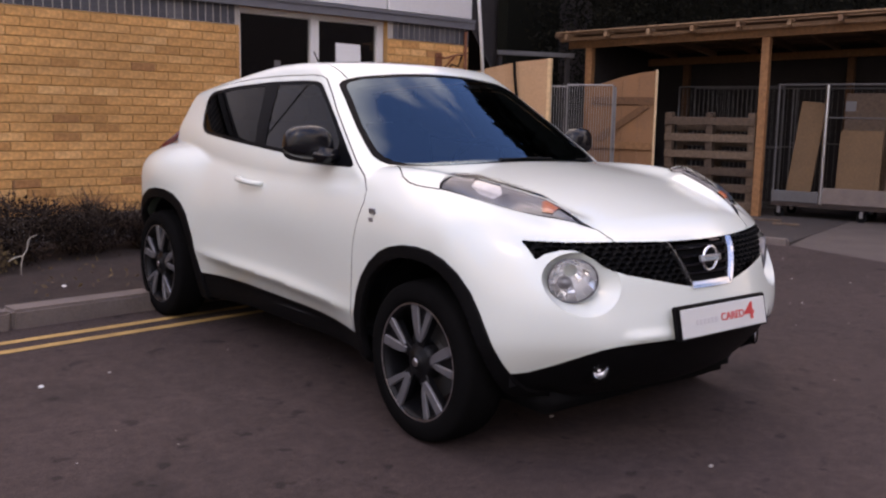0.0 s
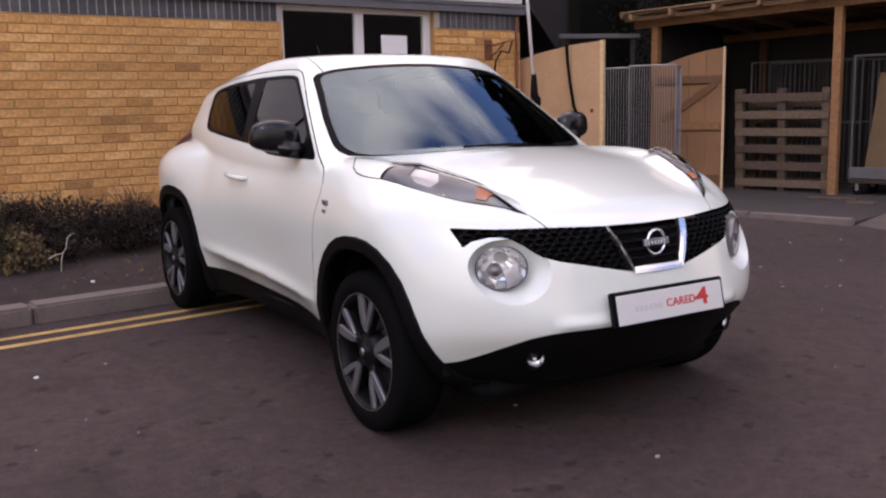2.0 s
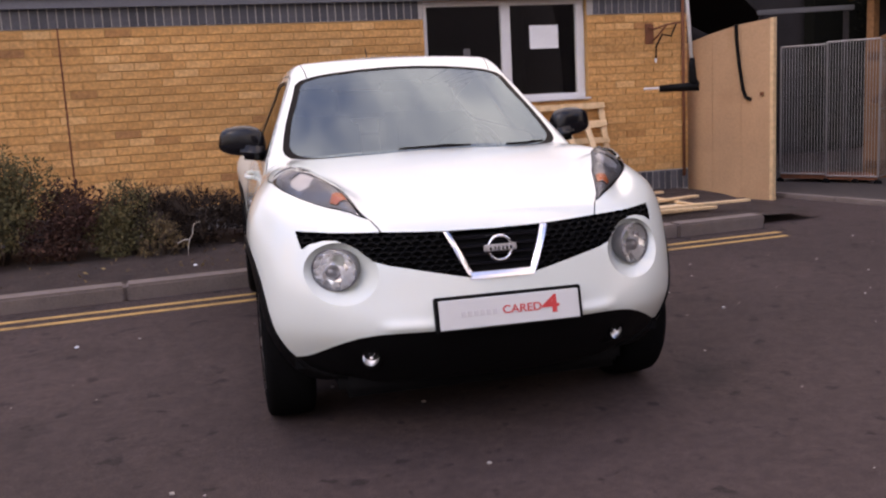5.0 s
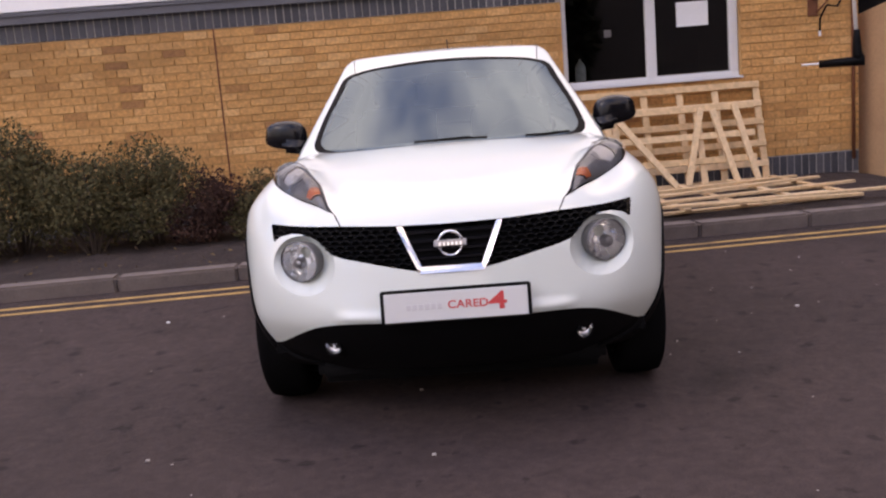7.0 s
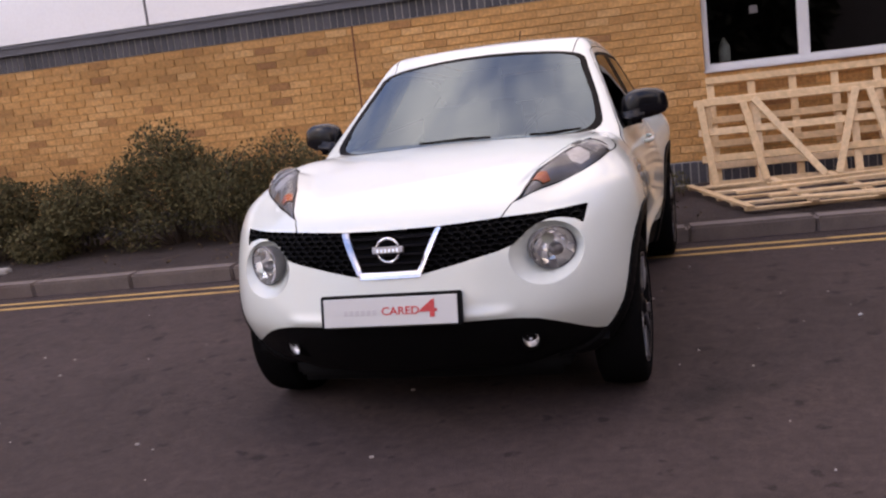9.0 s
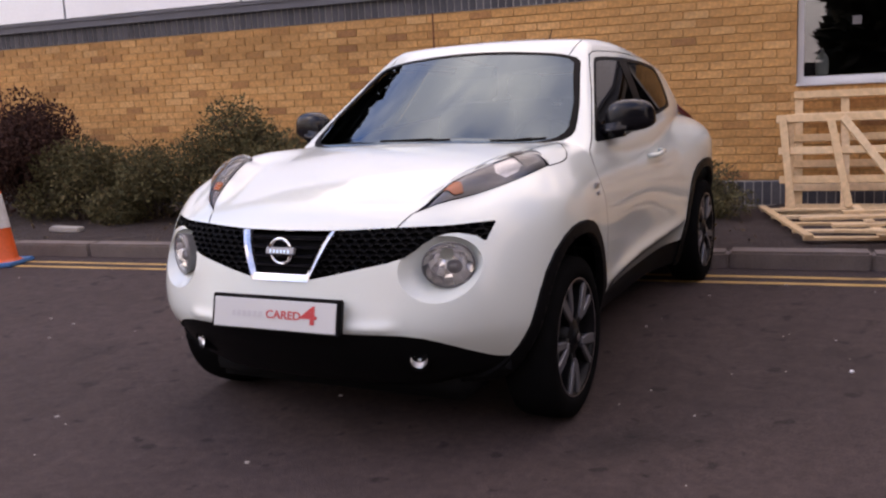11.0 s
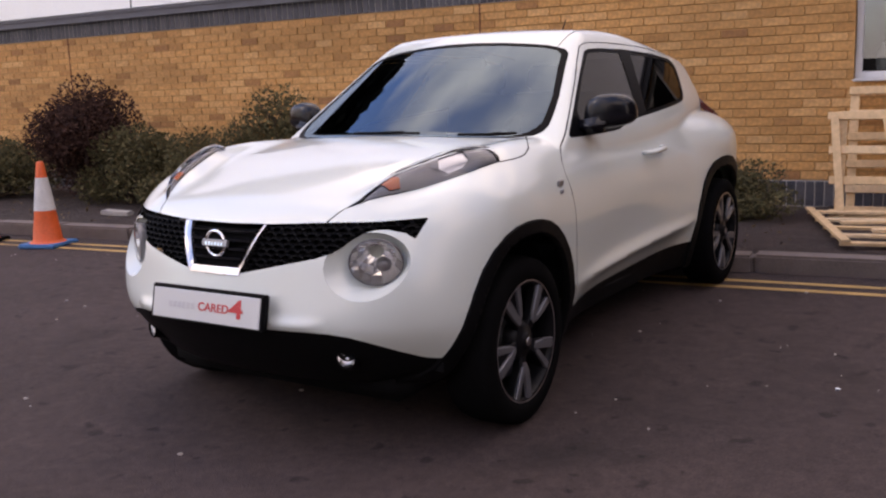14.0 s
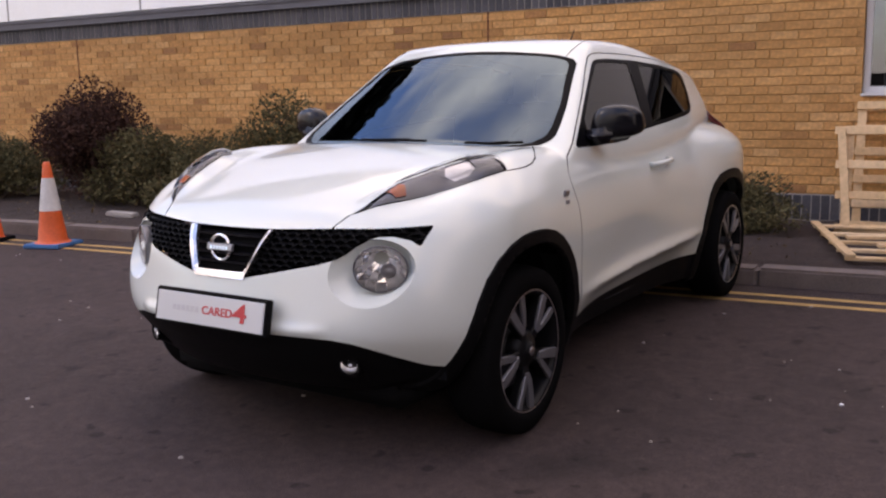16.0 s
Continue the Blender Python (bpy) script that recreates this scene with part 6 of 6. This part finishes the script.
part("top_rail", tube([(0, 0, 1.72), (3.0, 0, 1.72)], 0.013, 6), SHADED_WIRE, cart)
part("mid_rail", tube([(0.6, 0, 1.32), (3.0, 0, 1.32)], 0.010, 6), SHADED_WIRE, cart)
wire_panel("wire_side", pose(0, 0.70, 0), 3.0, 0.27, 1.70, 0.07, cart, 0.003, mat=SHADED_WIRE)
for x in (0.09, 1.08, 1.9, 2.8):
    for y in (0.08, 0.66):
        part("castor", moved(lathe([(0.0, -0.02), (0.06, -0.02), (0.066, 0), (0.06, 0.02), (0.0, 0.02)], 18), pose(x, y, 0.115, 0, 0, 90)), RUBBER, cart)
        part("fork", bevelled(x - 0.02, y - 0.04, 0.11, x + 0.02, y + 0.04, 0.205, 0.004), GREY_METAL, cart)
# these boards use darkened browns that carry the shade under the roof
for x, w, z1, lean, tint in ((0.14, 0.30, 1.26, 5, SHADED_PLY), (0.74, 0.50, 0.90, 0, SHADED_PLY), (1.3, 0.5, 1.05, 1, OLD_WOOD), (0.72, 1.5, 1.36, 0, OLD_WOOD)):
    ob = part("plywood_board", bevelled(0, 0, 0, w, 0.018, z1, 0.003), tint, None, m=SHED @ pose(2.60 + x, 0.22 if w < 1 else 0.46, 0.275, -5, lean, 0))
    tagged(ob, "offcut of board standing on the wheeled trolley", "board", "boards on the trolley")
# pale card in dark grey: the roof's shade is put into its colour
label_card = part("card", bevelled(0, 0, 0, 0.12, 0.004, 0.12, 0.001), RAIL_GREY, None, m=SHED @ pose(3.42, 0.10, 1.40))
tagged(label_card, "small pale card tied to the wire side, roof shade put into its grey", "card")
rail = thing("rail", between((5.75, 6.95), (6.87, 6.56)), "weathered grey rail on two posts", "rail")
part("board", bevelled(0, 0, 2.10, 1.18, 0.03, 2.16, 0.004), RAIL_GREY, rail)
for x in (0.06, 1.1):
    part("post", bevelled(x - 0.03, 0.03, 0, x + 0.03, 0.09, 2.15, 0.004), DARK_BOARD, rail)
for x0, x1, y in ((-0.3, 0.25, -0.55), (0.2, 0.5, -0.9)):
    plank = part("loose_plank", bevelled(x0, y, 0.060, x1, y + 0.09, 0.084, 0.004), OLD_WOOD, None, m=SHED @ pose(2.6, 0, 0, 0, 0, 8))
    tagged(plank, "short weathered plank lying on the apron", "plank", "loose planks")

# dark foliage, with plain dark sheets added behind it to shut out the sky
structure("backdrop_fence", boxes([(4.9, 9.2, 0, 30, 9.3, 6.5)]), DARK_BOARD, "tall plain dark sheet added behind the shed to shut out the sky", "fence")
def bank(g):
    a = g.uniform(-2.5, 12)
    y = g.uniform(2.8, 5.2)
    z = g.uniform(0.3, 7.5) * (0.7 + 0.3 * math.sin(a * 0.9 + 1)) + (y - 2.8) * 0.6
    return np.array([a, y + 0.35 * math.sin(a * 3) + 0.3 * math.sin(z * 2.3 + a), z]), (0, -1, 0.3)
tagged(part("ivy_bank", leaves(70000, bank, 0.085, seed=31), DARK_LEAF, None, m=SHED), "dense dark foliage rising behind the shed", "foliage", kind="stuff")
structure("backdrop_bank", boxes([(-3.0, 5.6, 0, 13, 5.8, 8.5), (-3.2, 2.6, 0, -3.0, 5.6, 8.5)]), DARK_LEAF, "plain dark sheets added behind the foliage to fill its gaps", "bank", m=SHED)
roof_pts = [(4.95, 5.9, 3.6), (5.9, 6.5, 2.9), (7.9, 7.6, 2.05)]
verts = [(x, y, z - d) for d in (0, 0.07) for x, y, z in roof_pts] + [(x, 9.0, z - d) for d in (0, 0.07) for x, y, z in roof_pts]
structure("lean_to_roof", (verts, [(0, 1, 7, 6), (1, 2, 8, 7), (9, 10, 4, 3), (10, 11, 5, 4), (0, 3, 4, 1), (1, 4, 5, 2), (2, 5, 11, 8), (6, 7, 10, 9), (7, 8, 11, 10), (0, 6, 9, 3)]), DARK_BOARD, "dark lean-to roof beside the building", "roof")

# ---- pole with elbow at the wall's end ----
pole = thing("hanging_pole", pose(3.76, 4.92, 0), "white pole hung from the building, with a black elbow below", "pole")
part("pole_tube", tube([(0, 0, 1.45), (-0.055, 0.23, 3.9)], 0.018, 10), POLE_WHITE, pole, smooth=True)
part("bracket_arm", tube([(-0.055, 0.23, 3.88), (-0.08, 0.42, 3.90), (-0.10, 0.60, 3.92)], 0.025, 8), BLACK_PLASTIC, pole, "black wall bracket")
part("elbow", joined(tube([(0, 0, 1.55), (0, 0, 1.46), (0.005, 0, 1.33), (0.03, -0.01, 1.27)], [0.026, 0.036, 0.044, 0.050], 10), tube([(0.06, -0.03, 1.265), (-0.06, 0.03, 1.262), (-0.29, 0.15, 1.258)], [0.050, 0.042, 0.036], 10)), BLACK_PLASTIC, pole, "black rubber elbow", smooth=True)
part("pin", tube([(-0.28, 0.145, 1.262), (-0.43, 0.22, 1.264)], 0.010, 8), POLE_WHITE, pole)
fitting = thing("wall_fitting", HOUSE @ pose(4.16, WALL, 1.82), "rusty bracket with tangled cable on the brick wall", "bracket")
part("bracket_arm", joined(tube([(0, 0, 0.08), (0.02, -0.10, 0.06), (0.16, -0.12, 0.10), (0.34, -0.08, 0.12)], 0.012, 6), tube([(0.05, 0, -0.06), (0.06, -0.08, -0.02), (0.16, -0.12, 0.10)], 0.010, 6), boxes([(-0.04, -0.012, -0.09, 0.06, 0.0, 0.12)])), RUST, fitting)
part("cable", tube([(0.30, -0.08, 0.12), (0.20, -0.13, -0.02), (0.10, -0.12, 0.0), (0.05, -0.08, -0.12), (0.06, -0.05, -0.24)], 0.010, 6), BLACK_PLASTIC, fitting)
part("cable_end", tube([(0.06, -0.05, -0.24), (0.06, -0.05, -0.29)], 0.012, 6), POLE_WHITE, fitting)
conduit = thing("conduit", HOUSE @ pose(END - 0.06, WALL - 0.02, 0), "rusty brown conduit down the wall's end", "conduit")
part("conduit_tube", tube([(0, 0, 0.3), (0, 0, 2.2)], 0.018, 8), RUST, conduit, smooth=True)

# ---- tall trees beyond the buildings, mirrored in the glass ----
def tall_tree(x, y, h, r, label, seed):
    rng = np.random.default_rng(seed)
    ob = thing("tree", pose(x, y, 0), label, "tree", "trees beyond the yard")
    limbs, centres = [], []
    for k in range(24):
        a, q = rng.uniform(0, 2 * math.pi), math.sqrt(rng.uniform(0.02, 1)) * 0.72
        c = np.array([r * q * math.cos(a), r * q * math.sin(a), h * rng.uniform(0.36, 0.86) * (1 - 0.18 * q)])
        centres.append((c, r * rng.uniform(0.28, 0.42)))
        start = np.array([0, 0, c[2] * 0.55])
        limbs.append(tube([start, start * 0.5 + c * 0.5 + rng.normal(size=3) * 0.25, c], [0.11, 0.07, 0.03], 6))
    centres.append((np.array([0, 0, h * 0.84]), r * 0.36))

    def spot(g):
        c, q = centres[g.integers(len(centres))]
        d = g.normal(size=3)
        d /= np.linalg.norm(d)
        return c + d * q * (1.08 - 0.6 * g.uniform(0, 1) ** 2), d

    part("trunk", tube([(0, 0, -0.1), (0.05, 0, h * 0.3), (0, 0.08, h * 0.6), (0, 0, h * 0.84)], [0.32, 0.25, 0.15, 0.04], 12), TWIG, ob, smooth=True)
    part("limb", joined(*limbs), TWIG, ob)
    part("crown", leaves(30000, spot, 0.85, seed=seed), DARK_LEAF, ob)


tall_tree(-17.5, 13.2, 14.5, 6.4, "tall dark leafy tree behind the brick building", 51)
tall_tree(17.5, 9.5, 15.0, 5.8, "tall dark leafy tree behind the shed", 52)

tall_tree(5.6, -21.6, 6.6, 2.9, "dark leafy tree across the yard, mirrored in the window", 53)

# plain unseen walls added behind the camera; their heights shape reflections and skylight
structure("wall_back", boxes([(-30, -24.3, 0, 2.6, -24, 1.8), (2.6, -24.3, 0, 30, -24, 10.0)]), DARK_BOARD, "plain unseen dark wall added across the yard to shape reflections and light", "wall")
structure("wall_side", boxes([(-24.3, -24, 0, -24, 12, 1.8)]), MORTAR, "plain unseen wall added at the yard's side", "wall")

# single bricks of the stretch behind the car
for u, v, z, blue in singles:
    part("soldier_brick" if blue else "brick", upright if blue else single, None, wall, m=Matrix.Translation((u, v, z)))
